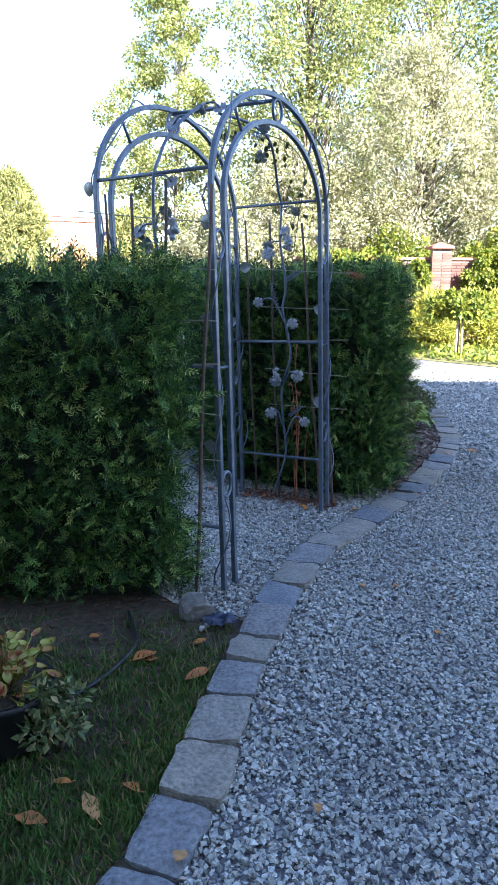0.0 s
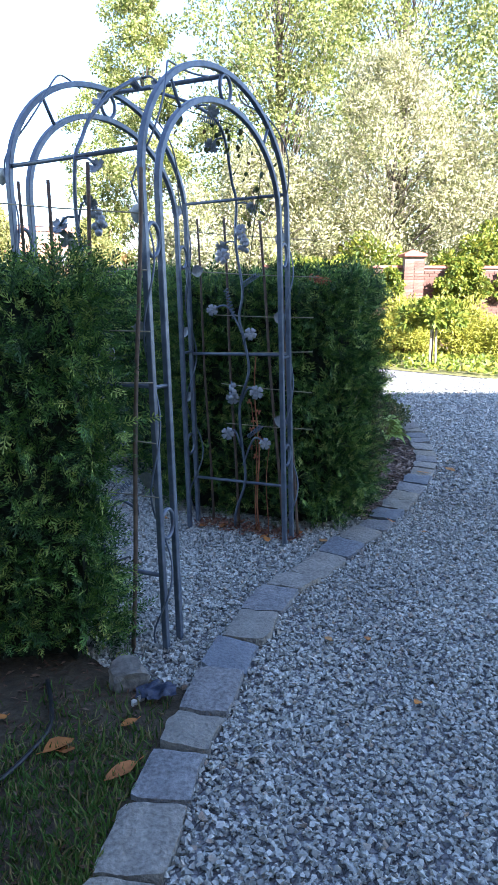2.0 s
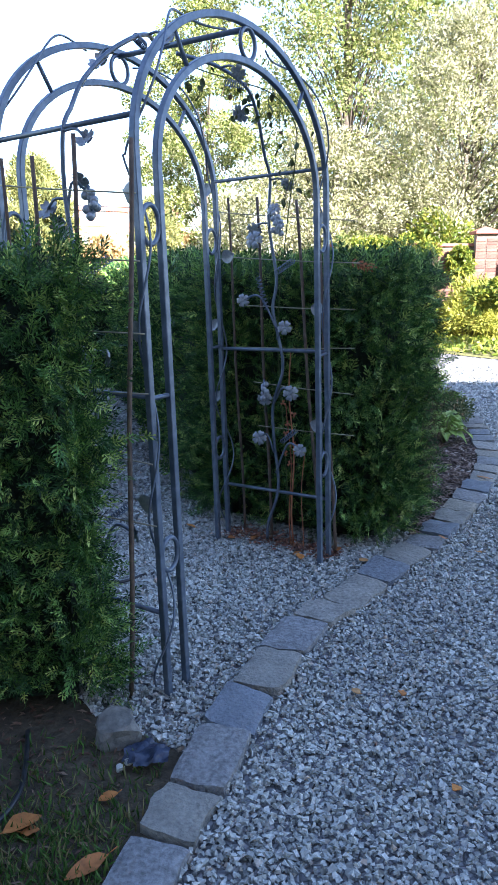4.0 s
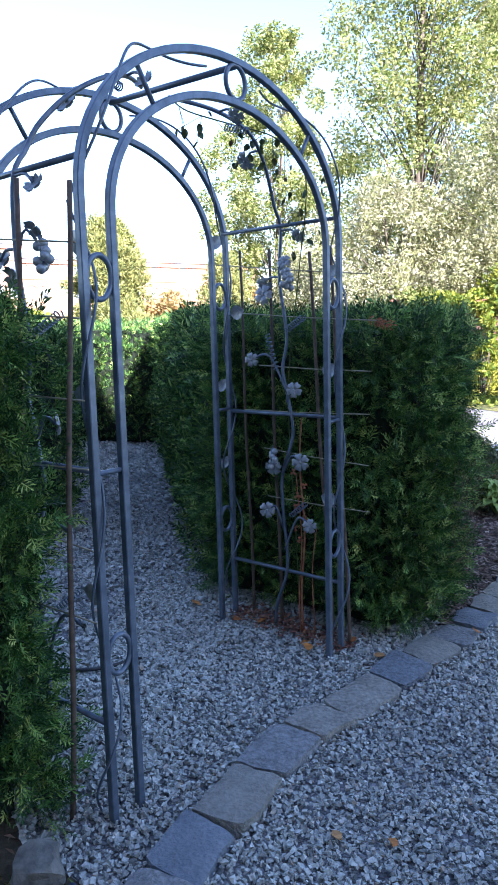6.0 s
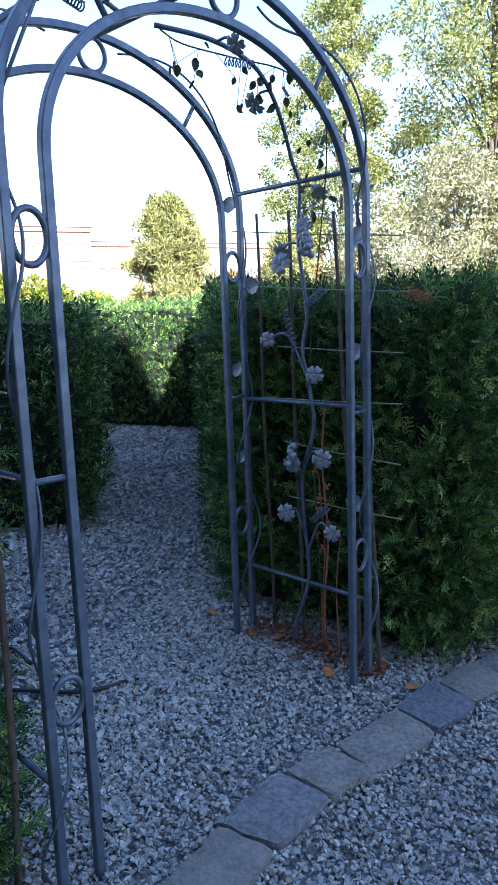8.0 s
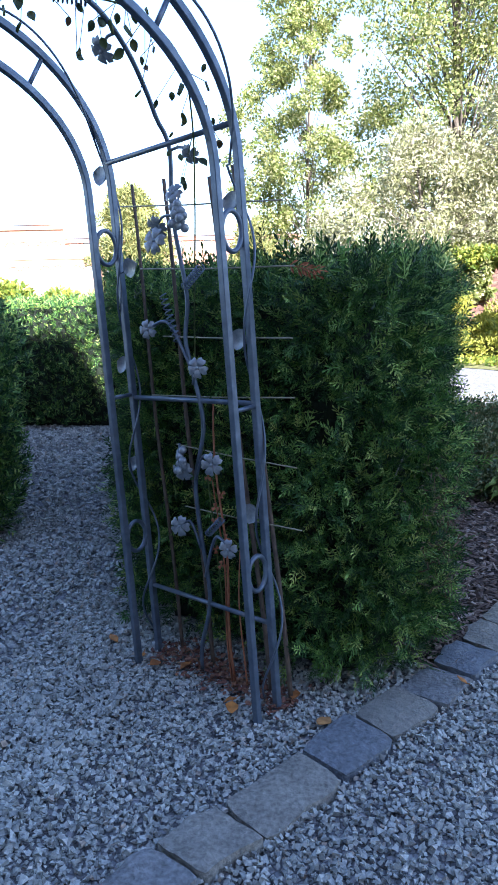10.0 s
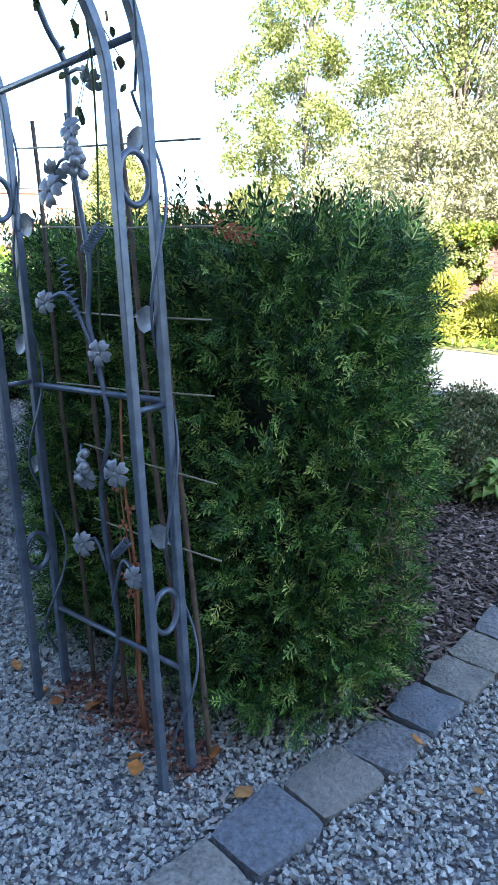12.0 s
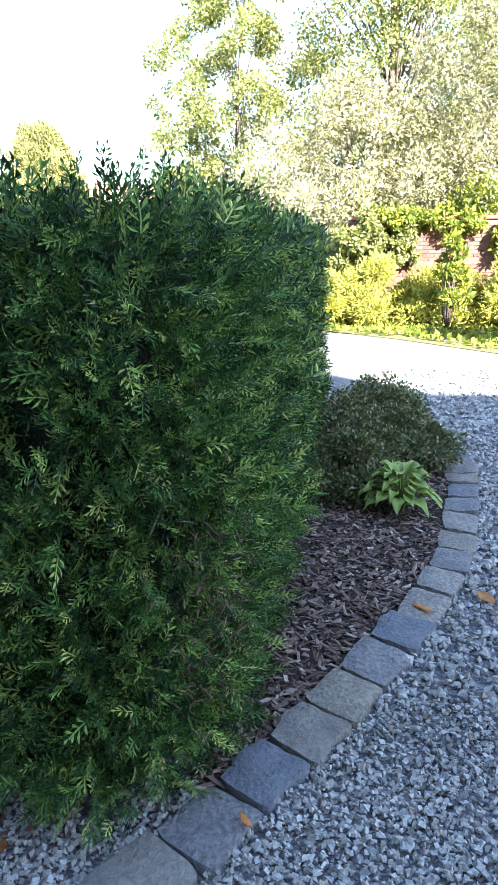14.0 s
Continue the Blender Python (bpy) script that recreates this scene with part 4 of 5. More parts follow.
garden_wall = tagged(part("wall_garden", Shape().box((1.0, WALL_Y, -0.1), (14.6, WALL_Y + 0.25, 2.0)), MORTAR, None, "", False), "red brick garden wall with creepers hanging over it", "wall", kind="structure")
put_under(part("coping", Shape().box((1.0, WALL_Y - 0.05, 2.004), (14.6, WALL_Y + 0.30, 2.07)), CAP, None, "", False), garden_wall)
brick_me = Shape().box((-0.12, -0.012, -0.032), (0.12, 0.012, 0.032)).mesh("brick", BRICK, False)
loose = Shape()
placed = 0
for row in range(25):
    z = 0.06 + row * 0.077
    for k in range(52):
        x = 1.13 + k * 0.255 + (0.1275 if row % 2 else 0)
        if 1.9 < x < 4.9 and z > 0.55 and placed < 230:
            b = new("brick", brick_me)
            b.location = (x, WALL_Y - 0.004, z)
            b.parent = garden_wall
            placed += 1
        else:
            loose.box((x - 0.12, WALL_Y - 0.016, z - 0.032), (x + 0.12, WALL_Y + 0.004, z + 0.032))
put_under(tagged(part("brickwork", loose, BRICK, None, "", False), kind="stuff"), garden_wall)
for px in (4.76, 8.1, 11.4):
    pier = empty("brick_pier", (px, WALL_Y - 0.1, 0), "square red brick pier with a sloping clay cap", "pier", "piers of the garden wall")
    wpart("core", Shape().box((px - 0.24, WALL_Y - 0.26, -0.05), (px + 0.24, WALL_Y - 0.004, 2.28)), MORTAR, pier, "", False)
    wpart("cap", Shape().add([(px - 0.28, WALL_Y - 0.36, 2.28), (px + 0.28, WALL_Y - 0.36, 2.28), (px + 0.28, WALL_Y + 0.35, 2.28), (px - 0.28, WALL_Y + 0.35, 2.28),
                              (px - 0.28, WALL_Y - 0.36, 2.34), (px + 0.28, WALL_Y - 0.36, 2.34), (px + 0.28, WALL_Y + 0.35, 2.34), (px - 0.28, WALL_Y + 0.35, 2.34), (px, WALL_Y, 2.46)],
                             [(3, 2, 1, 0), (0, 1, 5, 4), (1, 2, 6, 5), (2, 3, 7, 6), (3, 0, 4, 7), (4, 5, 8), (5, 6, 8), (6, 7, 8), (7, 4, 8)]), CAP, pier, "sloping red clay cap", False)
    for row in range(28):
        for k in (0, 1):
            b = new("brick", brick_me)
            b.location = (px + (-0.127 if k == 0 else 0.127) , WALL_Y - 0.262, 0.06 + row * 0.077)
            put_under(b, pier)


def hanging(place, radii, count, label, seed, mat):
    return shrub(place, radii, count, 0.10, mat, label, 46, seed, LEAF_V, "creeper", "climbing plant", 0.6, False)


hanging((6.0, WALL_Y - 0.25, 1.25), (0.65, 0.3, 1.0), 7000, "leafy creeper draped over the brick wall", 101, CREEPER)
hanging((7.9, WALL_Y - 0.25, 1.3), (1.0, 0.3, 0.9), 6000, "leafy creeper draped over the brick wall top", 109, CREEPER)
hanging((4.2, WALL_Y - 0.2, 1.3), (0.28, 0.26, 0.8), 2600, "leafy creeper trailing down beside the pier", 102, CREEPER)
hanging((1.35, WALL_Y - 0.3, 0.9), (0.75, 0.3, 1.3), 9000, "dark leafy creeper on the brick wall", 103, POPLAR)
hanging((2.55, WALL_Y - 0.2, 1.75), (1.2, 0.35, 0.5), 4400, "sunlit leafy creeper along the wall top", 108, CREEPER)
hanging((2.15, WALL_Y - 0.22, 1.1), (0.22, 0.26, 0.95), 2000, "dark leafy creeper hanging over the wall top", 107, POPLAR)
shrub((4.3, 20.6, 1.0), (1.4, 0.9, 2.0), 14000, 0.12, CREEPER, "bright yellow-green shrub rising behind the wall", 50, 104)
shrub((7.4, 20.8, 1.0), (1.6, 0.9, 2.0), 12000, 0.12, CREEPER, "bright yellow-green shrub behind the brick wall", 46, 105)
shrub((1.6, 20.6, 0.6), (1.4, 0.9, 1.8), 11000, 0.11, POPLAR, "green shrub behind the garden wall", 40, 106)

# sunlit strip beyond the drive
COVER = ground_material("ground_cover", (0.10, 0.12, 0.03), (0.20, 0.21, 0.06), (0.34, 0.30, 0.12), 14)
sheet("ground_cover", [(9, 10.9), (8, 11.2), (5, 12.3), (3.5, 13.8), (2, 15.5), (0.5, 16.8), (-2, 17.0), (-3, 18.9), (12, 18.9), (12, 11.1)], -0.012, COVER, "sunlit yellow-green ground cover under the junipers", "ground cover")
n = 9000
x, y = rng.uniform(-1.5, 9, n), rng.uniform(11.2, 18.3, n)
k = y > np.interp(x, [-1.5, 2, 3.5, 5, 8, 9], [17.2, 15.8, 14.1, 12.6, 11.5, 11.2])
p = np.column_stack([x[k], y[k], rng.uniform(0, 0.05, k.sum())])
v, f = scatter(LEAF_V, LEAF_F, p, rng.normal(size=p.shape) * (1, 1, 0.3) + (0, 0, 0.7), norm(rng.normal(size=p.shape)), rng.uniform(0.07, 0.16, len(p)))
tagged(part("low_plants", fast_mesh("low_plants", v, f, CREEPER)), "low sunlit ground-cover plants", "ground cover", kind="stuff")

# small ball-headed tree with two stakes, and a young sapling
ball_tree = shrub((4.12, 14.55, 0.85), (0.52, 0.48, 0.42), 5000, 0.10, CREEPER, "small round-headed sunlit tree tied to pale stakes", 30, 110, LEAF_V, "ball_tree", "small tree", 0.3, False)
wpart("trunk", Shape().tube([(4.12, 14.55, -0.02), (4.135, 14.55, 0.5), (4.12, 14.55, 1.1)], 0.022, 7, 0.014), BARK, ball_tree)
PALE_WOOD = material("pale_stake", [(0.3, (0.42, 0.34, 0.24)), (0.7, (0.56, 0.48, 0.36))], 0.8, grain=20)
for dx in (-0.06, 0.06):
    st = part("wooden_stake", Shape().tube([(4.12 + dx, 14.45, -0.05), (4.12 + dx * 0.8, 14.46, 0.72)], 0.022, 8), PALE_WOOD)
    tagged(st, "pale round wooden stake beside the small tree", "stake", "stakes of the small tree")
sapling = shrub((2.85, 16.6, 0.35), (0.35, 0.3, 1.5), 1500, 0.10, CREEPER, "thin yellowing sapling in the sunny bed", 22, 111, LEAF_V, "sapling", "small tree")

# ---- distant brick building ----
FACADE = material("pale_brick", [(0.3, (0.36, 0.20, 0.13)), (0.7, (0.44, 0.26, 0.18))], 0.9, grain=3, patch=0.3, bump=0)
TRIM = material("cornice_brick", [(0.3, (0.42, 0.20, 0.14)), (0.7, (0.50, 0.26, 0.19))], 0.9, grain=2, bump=0)
PANE = material("dark_glass", [(0.3, (0.16, 0.18, 0.20)), (0.7, (0.24, 0.26, 0.28))], 0.15, grain=1, bump=0)
ROOFING = material("grey_roof", [(0.3, (0.25, 0.24, 0.24)), (0.7, (0.36, 0.35, 0.34))], 0.8, grain=2, bump=0)
factory = empty("factory", (-54, 116, 0), "long old brick factory with arched windows and a corniced middle block", "building")


def arched_window(cx, y, z, w, h):
    pts = [(cx - w / 2, z), (cx + w / 2, z), (cx + w / 2, z + h)] + [(cx + w / 2 * math.cos(a), z + h + 0.35 * w * math.sin(a)) for a in np.linspace(0, math.pi, 7)[1:-1]] + [(cx - w / 2, z + h)]
    m = len(pts)
    sh = Shape().add([(px, y, pz) for px, pz in pts] + [(px, y + 0.3, pz) for px, pz in pts], [tuple(range(m))] + [(i, m + i, m + (i + 1) % m, (i + 1) % m) for i in range(m)])
    win = wpart("window", sh, PANE, factory, "", False)
    arc = [Vector((cx + (w / 2 + 0.12) * math.cos(a), y - 0.06, z + h + (0.35 * w + 0.12) * math.sin(a))) for a in np.linspace(0, math.pi, 9)]
    o = part("window_arch", Shape().tube(arc, 0.14, 4), TRIM, None, "red brick arch over the window", False)
    o.parent = win
    o.matrix_parent_inverse = Matrix.Identity(4)


for x0, x1, y0, top in ((-73, -58.5, 110, 13.6), (-110, -73.02, 112, 11.6), (-58.48, -18, 112, 11.6)):
    wpart("wall", Shape().box((x0, y0, -0.05), (x1, y0 + 18, top)), FACADE, factory, "", False)
    wpart("cornice", Shape().box((x0 - 0.25, y0 - 0.35, top - 0.7), (x1 + 0.25, y0 - 0.004, top - 0.1)), TRIM, factory, "", False)
    wpart("roof", Shape().add([(x0 - 0.4, y0 - 0.5, top + 0.004), (x1 + 0.4, y0 - 0.5, top + 0.004), (x1 + 0.4, y0 + 18, top + 0.004), (x0 - 0.4, y0 + 18, top + 0.004), (x0, y0 + 9, top + 1.0), (x1, y0 + 9, top + 1.0)],
                              [(0, 1, 5, 4), (1, 2, 5), (2, 3, 4, 5), (3, 0, 4), (3, 2, 1, 0)]), ROOFING, factory, "", False)
    wpart("string_course", Shape().box((x0, y0 - 0.15, 8.4), (x1, y0 - 0.004, 8.7)), TRIM, factory, "", False)
    count = int((x1 - x0) // 4.8)
    for i in range(count):
        c = x0 + (i + 0.5) * (x1 - x0) / count
        for dx in (-0.95, 0.95):
            for z in (9.1, 5.4):
                arched_window(c + dx, y0 - 0.012, z, 1.25, 1.5)
# the long front is turned towards the garden
factory.rotation_euler.z = radians(31)

# ---- planting bed ----
n = 9000
x, y = rng.uniform(0.9, 2.2, n), rng.uniform(4.8, 8.4, n) ** 1.0
k = inside(BED, x, y) & (edge_distance(x, y) > 0.09)
x, y = x[k], y[k]
n = len(x)
chip = np.array([(a, b, c) for a in (-0.5, 0.5) for b in (-0.16, 0.16) for c in (-0.05, 0.05)])
V = chip[None] * rng.uniform(0.6, 1.4, (n, 1, 3)) * (1 + rng.uniform(-0.5, 0.5, (n, 8, 3)))
L = rng.uniform(0.014, 0.042, (n, 1, 1))
a = rng.uniform(0, 6.283, n)
A1 = norm(np.stack([np.cos(a), np.sin(a), rng.normal(size=n) * 0.25], 1))
A2 = norm(np.cross(rng.normal(size=(n, 3)) * 0.3 + (0, 0, 1), A1))
A3 = np.cross(A1, A2)
V = L * (V[..., 0:1] * A1[:, None] + V[..., 1:2] * A2[:, None] + V[..., 2:3] * A3[:, None]) + np.stack([x, y, rng.uniform(-0.002, 0.014, n)], 1)[:, None]
tagged(part("bark_chips", fast_mesh("bark_chips", V.reshape(-1, 3), (cube_f[None] + (np.arange(n) * 8)[:, None, None]).reshape(-1, 3), MULCH)), "loose brown and grey bark chips", "mulch", kind="stuff")

chip_meshes = []
for i in range(8):
    w = chip * rng.uniform(0.6, 1.4, (1, 3)) * (1 + rng.uniform(-0.5, 0.5, (8, 3)))
    chip_meshes.append(fast_mesh("bark_chip", w, cube_f, CHIP))
made = 0
while made < 270:
    x, y = rng.uniform(1.05, 2.05), rng.uniform(5.0, 7.0)
    if inside(BED, np.array([x]), np.array([y]))[0] and edge_distance(np.array([x]), np.array([y]))[0] > 0.11 and not inside(HEDGE_R, np.array([x]), np.array([y]))[0]:
        ob = new("bark_chip", chip_meshes[made % 8])
        ob.matrix_world = Matrix.Translation((x, y, rng.uniform(0.010, 0.018))) @ Euler((rng.normal() * 0.2, rng.normal() * 0.2, rng.uniform(0, 6.283))).to_matrix().to_4x4() @ Matrix.Scale(rng.uniform(0.022, 0.045), 4)
        ob.parent = bed
        made += 1

COTONEASTER = material("small_dark_leaves", [(0, (0.05, 0.085, 0.03)), (0.5, (0.11, 0.155, 0.055)), (0.85, (0.19, 0.21, 0.08)), (1, (0.30, 0.19, 0.09))], 0.5, vary="island", grain=10, patch=1.5, bump=0, leaf=0.12)
for i, (bx, by, rx, ry, h) in enumerate(((1.40, 7.75, 0.30, 0.45, 0.30), (1.70, 8.4, 0.38, 0.60, 0.27), (1.42, 8.8, 0.34, 0.75, 0.40), (1.62, 9.4, 0.34, 0.6, 0.32))):
    shrub((bx, by, 0.02), (rx, ry, h), 12000, 0.028, COTONEASTER, "low dark green small-leaved bush in the mulch", 60, 120 + i, LEAF_V, "low_bush", "bush", -0.2)

HOSTA = material("hosta_leaf", [(0.3, (0.22, 0.34, 0.07)), (0.6, (0.34, 0.46, 0.11)), (0.8, (0.44, 0.52, 0.17))], 0.45, grain=14, patch=4, bump=0.2, depth=0.004, leaf=0.15)
hosta = empty("hosta", (1.69, 7.38, 0), "bright green hosta with broad ribbed leaves in the mulch", "hosta")
r_h = random.Random(5)
for i in range(56):
    a = i * 2.4 + r_h.uniform(-0.3, 0.3)
    lift = 1 - i / 56
    reach = 0.05 + 0.20 * (i / 56) ** 0.7
    d = Vector((math.cos(a), math.sin(a), 0))
    side = Vector((-d.y, d.x, 0))
    o = Vector((1.69, 7.38, 0.0))
    length, w = r_h.uniform(0.11, 0.17), r_h.uniform(0.026, 0.040)
    start = o + d * reach * 0.45 + Vector((0, 0, 0.09 + 0.13 * lift))
    sh = Shape()
    rows = []
    for y, x in ((0, 0.08), (0.15, 0.6), (0.35, 1.0), (0.55, 0.95), (0.75, 0.62), (0.9, 0.28), (1, 0.02)):
        c = start + d * (length * y * (0.65 + 0.35 * (1 - lift))) + Vector((0, 0, length * (y * (0.25 + 0.55 * lift) - y * y * (0.62 - 0.1 * lift))))
        wave = 0.012 * math.sin(8 * y + i)
        rows += [c - side * w * x + Vector((0, 0, 0.014 * x + wave)), c - side * w * x * 0.5 + Vector((0, 0, 0.010 * x)), c, c + side * w * x * 0.5 + Vector((0, 0, 0.010 * x)), c + side * w * x + Vector((0, 0, 0.014 * x - wave))]
    sh.add(rows, [(q * 5 + j, q * 5 + j + 1, q * 5 + j + 6, q * 5 + j + 5) for q in range(6) for j in range(4)])
    sh.tube([o + Vector((0, 0, -0.02)), o.lerp(start, 0.6) + Vector((0, 0, 0.02)), start], 0.004, 5)
    wpart("leaf", sh, HOSTA, hosta)

# ---- hedge details ----
rim = smooth_line(HEDGE_R, 0.02, True)
near_c = rim[np.argmin(np.linalg.norm(rim - (1.03, 5.09), axis=1))]
n = 480
q = rng.normal(size=(n, 2)) * (0.075, 0.16)
dirs = norm(np.array([(0.55, 0.83)]))
p = np.column_stack([near_c[0] + 0.055 + q[:, 0] * dirs[0, 0] + rng.uniform(-0.05, 0.03, n), near_c[1] - 0.05 + q[:, 0] * dirs[0, 1] - rng.uniform(-0.03, 0.03, n), 0.60 + q[:, 1]])
twig_v = np.array([(-0.02, 0, 0), (0.02, 0, 0), (0.05, 0.5, 0.06), (0.0, 1, 0.0)])
v, f = scatter(twig_v, LEAF_F, p, norm(rng.normal(size=(n, 3)) + (0, 0, 0.5)), norm(rng.normal(size=(n, 3))), rng.uniform(0.02, 0.05, n))
put_under(tagged(part("dry_patch", fast_mesh("dry_patch", v, f, DRY)), "bare brown dried twigs", kind="stuff"), hedge_r)
PALE_TWIG = material("pale_twig", [(0.3, (0.34, 0.32, 0.28)), (0.7, (0.48, 0.46, 0.42))], 0.8, grain=60)
wpart("bare_twig", Shape().tube([(0.965, 5.03, 0.77), (0.99, 5.055, 0.83), (1.025, 5.075, 0.905)], 0.0032, 6, 0.0018).tube([(0.99, 5.055, 0.83), (1.025, 5.06, 0.86), (1.045, 5.07, 0.90)], 0.002, 5, 0.001), PALE_TWIG, hedge_r, "pale leafless twig")
RED_DRY = material("red_dry_leaf", [(0.3, (0.30, 0.09, 0.04)), (0.7, (0.45, 0.17, 0.07))], 0.7, grain=40)


def dry_leaf_shape(length, width, curl, seed):
    r = random.Random(seed)
    sh = Shape()
    rows = []
    for y, x in ((0, 0.05), (0.15, 0.55), (0.4, 1.0), (0.65, 0.85), (0.85, 0.45), (1, 0.03)):
        k = r.uniform(0.85, 1.15)
        rows += [(-width * x * k, length * (y - 0.5), curl * x + r.uniform(0, 0.15) * width), (0, length * (y - 0.5), 0.004 + curl * 0.8 * (y - 0.5) ** 2), (width * x / k, length * (y - 0.5), curl * x * 0.7 + r.uniform(0, 0.15) * width)]
    back = [(a, b, c - 0.0015) for a, b, c in rows]
    fs = []
    for i in range(5):
        for j in (0, 1):
            t = (i * 3 + j, i * 3 + j + 1, i * 3 + j + 4, i * 3 + j + 3)
            fs += [t, tuple(18 + u for u in reversed(t))]
    sh.add(rows + back, fs)
    return sh.tube([(0, -0.5 * length, 0.004), (0.1 * width, -0.72 * length, 0.008)], 0.0015, 5)


fv, ff = scatter(*SPRAY, np.array([(0.64, 4.84, 1.545), (0.68, 4.83, 1.535), (0.70, 4.83, 1.53)]), np.array([(1, -0.1, -0.25), (0.9, 0.1, -0.35), (1, -0.2, -0.1)]), np.array([(0.2, -1, 0.4), (0, -1, 0.2), (0.3, -1, 0.8)]), [0.10, 0.085, 0.075])
frond = part("dry_frond", fast_mesh("dry_frond", fv, ff, RED_DRY))
tagged(frond, "dry red-brown frond caught on top of the hedge", "dry leaf")

# ---- fallen leaves ----
LEAF_SPOTS = [(-0.36, 2.74, 0.11, 0.036), (-0.39, 1.91, 0.13, 0.028), (-0.14, 2.61, 0.13, 0.026), (-0.285, 1.985, 0.07, 0.02), (-0.108, 1.709, 0.045, 0.02), (0.15, 1.614, 0.055, 0.02), (-0.545, 1.855, 0.10, 0.024),
              (-0.50, 2.01, 0.07, 0.014), (0.406, 1.49, 0.03, 0.012), (0.264, 1.911, 0.035, 0.014), (-0.244, 5.107, 0.09, 0.02), (0.022, 4.924, 0.05, 0.025), (0.41, 4.678, 0.06, 0.024), (0.744, 4.651, 0.07, 0.025)]
LEAF_SPOTS2 = [(0.612, 3.443, 0.045, 0.018), (0.781, 3.442, 0.04, 0.016), (1.737, 6.17, 0.10, 0.018), (1.21, 4.96, 0.05, 0.012), (1.379, 4.794, 0.035, 0.014), (2.014, 6.336, 0.11, 0.03), (0.872, 2.961, 0.035, 0.015), (0.618, 4.794, 0.06, 0.02), (0.392, 4.72, 0.05, 0.018),
               (-0.15, 2.86, 0.06, 0.02), (-0.33, 2.72, 0.05, 0.02), (-0.06, 4.98, 0.05, 0.02), (0.15, 4.93, 0.06, 0.02), (-0.6, 2.9, 0.05, 0.02)]
r_l = random.Random(9)
for i, (x, y, ln, w) in enumerate(LEAF_SPOTS + LEAF_SPOTS2):
    ob = part("fallen_leaf", dry_leaf_shape(ln, w, w * r_l.uniform(0.2, 0.7), i), DRYLEAF)
    on_stone = edge_distance(np.array([x]), np.array([y]))[0] < 0.10
    lifted = 0.034 if on_stone else 0.012 if x < -0.2 and y < 3 else 0.014
    ob.matrix_world = Matrix.Translation((x, y, lifted)) @ Euler((radians(r_l.uniform(-10, 10)), radians(r_l.uniform(-12, 12)), r_l.uniform(0, 6.28))).to_matrix().to_4x4()
    tagged(ob, "dry curled orange-brown fallen leaf on the ground", "fallen leaf", "fallen leaves")

# litter under the trellis
n = 900
t = rng.uniform(-0.05, 0.95, n)
u = HALF_OUT + rng.normal(size=n) * 0.05 + 0.03
p = np.array([ARCH_O[:]]) + u[:, None] * np.array([ARCH_U[:]]) + (t * 0.7)[:, None] * np.array([ARCH_V[:]])
p[:, 2] = rng.uniform(0.0, 0.016, n)
LITTER = material("leaf_litter", [(0, (0.10, 0.04, 0.03)), (0.5, (0.19, 0.08, 0.055)), (1, (0.30, 0.16, 0.09))], 0.8, vary="island", grain=40, bump=0)
v, f = scatter(LEAF_V, LEAF_F, p, rng.normal(size=(n, 3)) * (1, 1, 0.25), rng.normal(size=(n, 3)) * 0.4 + (0, 0, 1), rng.uniform(0.012, 0.035, n))
tagged(part("leaf_litter", fast_mesh("leaf_litter", v, f, LITTER)), "red-brown leaf litter at the foot of the trellis", "litter", kind="stuff")

# dead climber tied to the trellis
RED_STEM = material("red_stem", [(0.3, (0.26, 0.08, 0.04)), (0.7, (0.42, 0.17, 0.08))], 0.7, grain=40)
dead = empty("dead_climber", A(HALF_OUT + 0.02, 0.22, 0), "dried rust-red climber stem against the trellis", "climbing plant")
for dv, top, r in ((0.0, 1.08, 0.006), (0.012, 0.80, 0.004), (-0.05, 0.55, 0.0035)):
    pts = [A(HALF_OUT + 0.016, 0.225 + dv * (1 + z) + 0.012 * math.sin(9 * z + dv * 30), z) for z in np.linspace(-0.01, top, 12)]
    wpart("stem", Shape().tube(pts, r, 6, r * 0.6), RED_STEM, dead)
for i in range(7):
    c = A(HALF_OUT + 0.004, 0.235 + 0.035 * math.sin(i * 2.3), 0.48 + 0.055 * i)
    wpart("withered_leaf", flower(c, Vector((0.5 * math.sin(i * 1.7), -0.8, 0.3)), 0.017, 3, i), RED_STEM, dead)

# living climber over the top of the arch
VINE_LEAF = material("climber_leaf", [(0, (0.05, 0.08, 0.03)), (0.5, (0.10, 0.14, 0.04)), (0.8, (0.12, 0.14, 0.04)), (1, (0.16, 0.08, 0.04))], 0.5, vary="object", grain=20, bump=0, leaf=0.25)
climber = empty("climber", A(0.45, 0.2, 0), "thin climber with small dark leaves over the arch", "climbing plant")
stem_pts = smooth_line([tuple(A(*q)) for q in ((0.76, 0.25, 0.0), (0.75, 0.27, 0.6), (0.755, 0.30, 1.2), (0.74, 0.22, 1.75), (0.68, 0.14, 2.02), (0.60, 0.10, 2.17), (0.48, 0.16, 2.28), (0.36, 0.30, 2.33), (0.22, 0.42, 2.37), (0.10, 0.40, 2.38))], 0.03)
wpart("stem", Shape().tube([Vector(p) for p in stem_pts], 0.003, 5), VINE_LEAF, climber)
vine_me = steel_leaf((0, 0, 0), (0, 0.055, 0), (0, 0, 1), 0.019).mesh("leaf", VINE_LEAF)
r_v = random.Random(21)
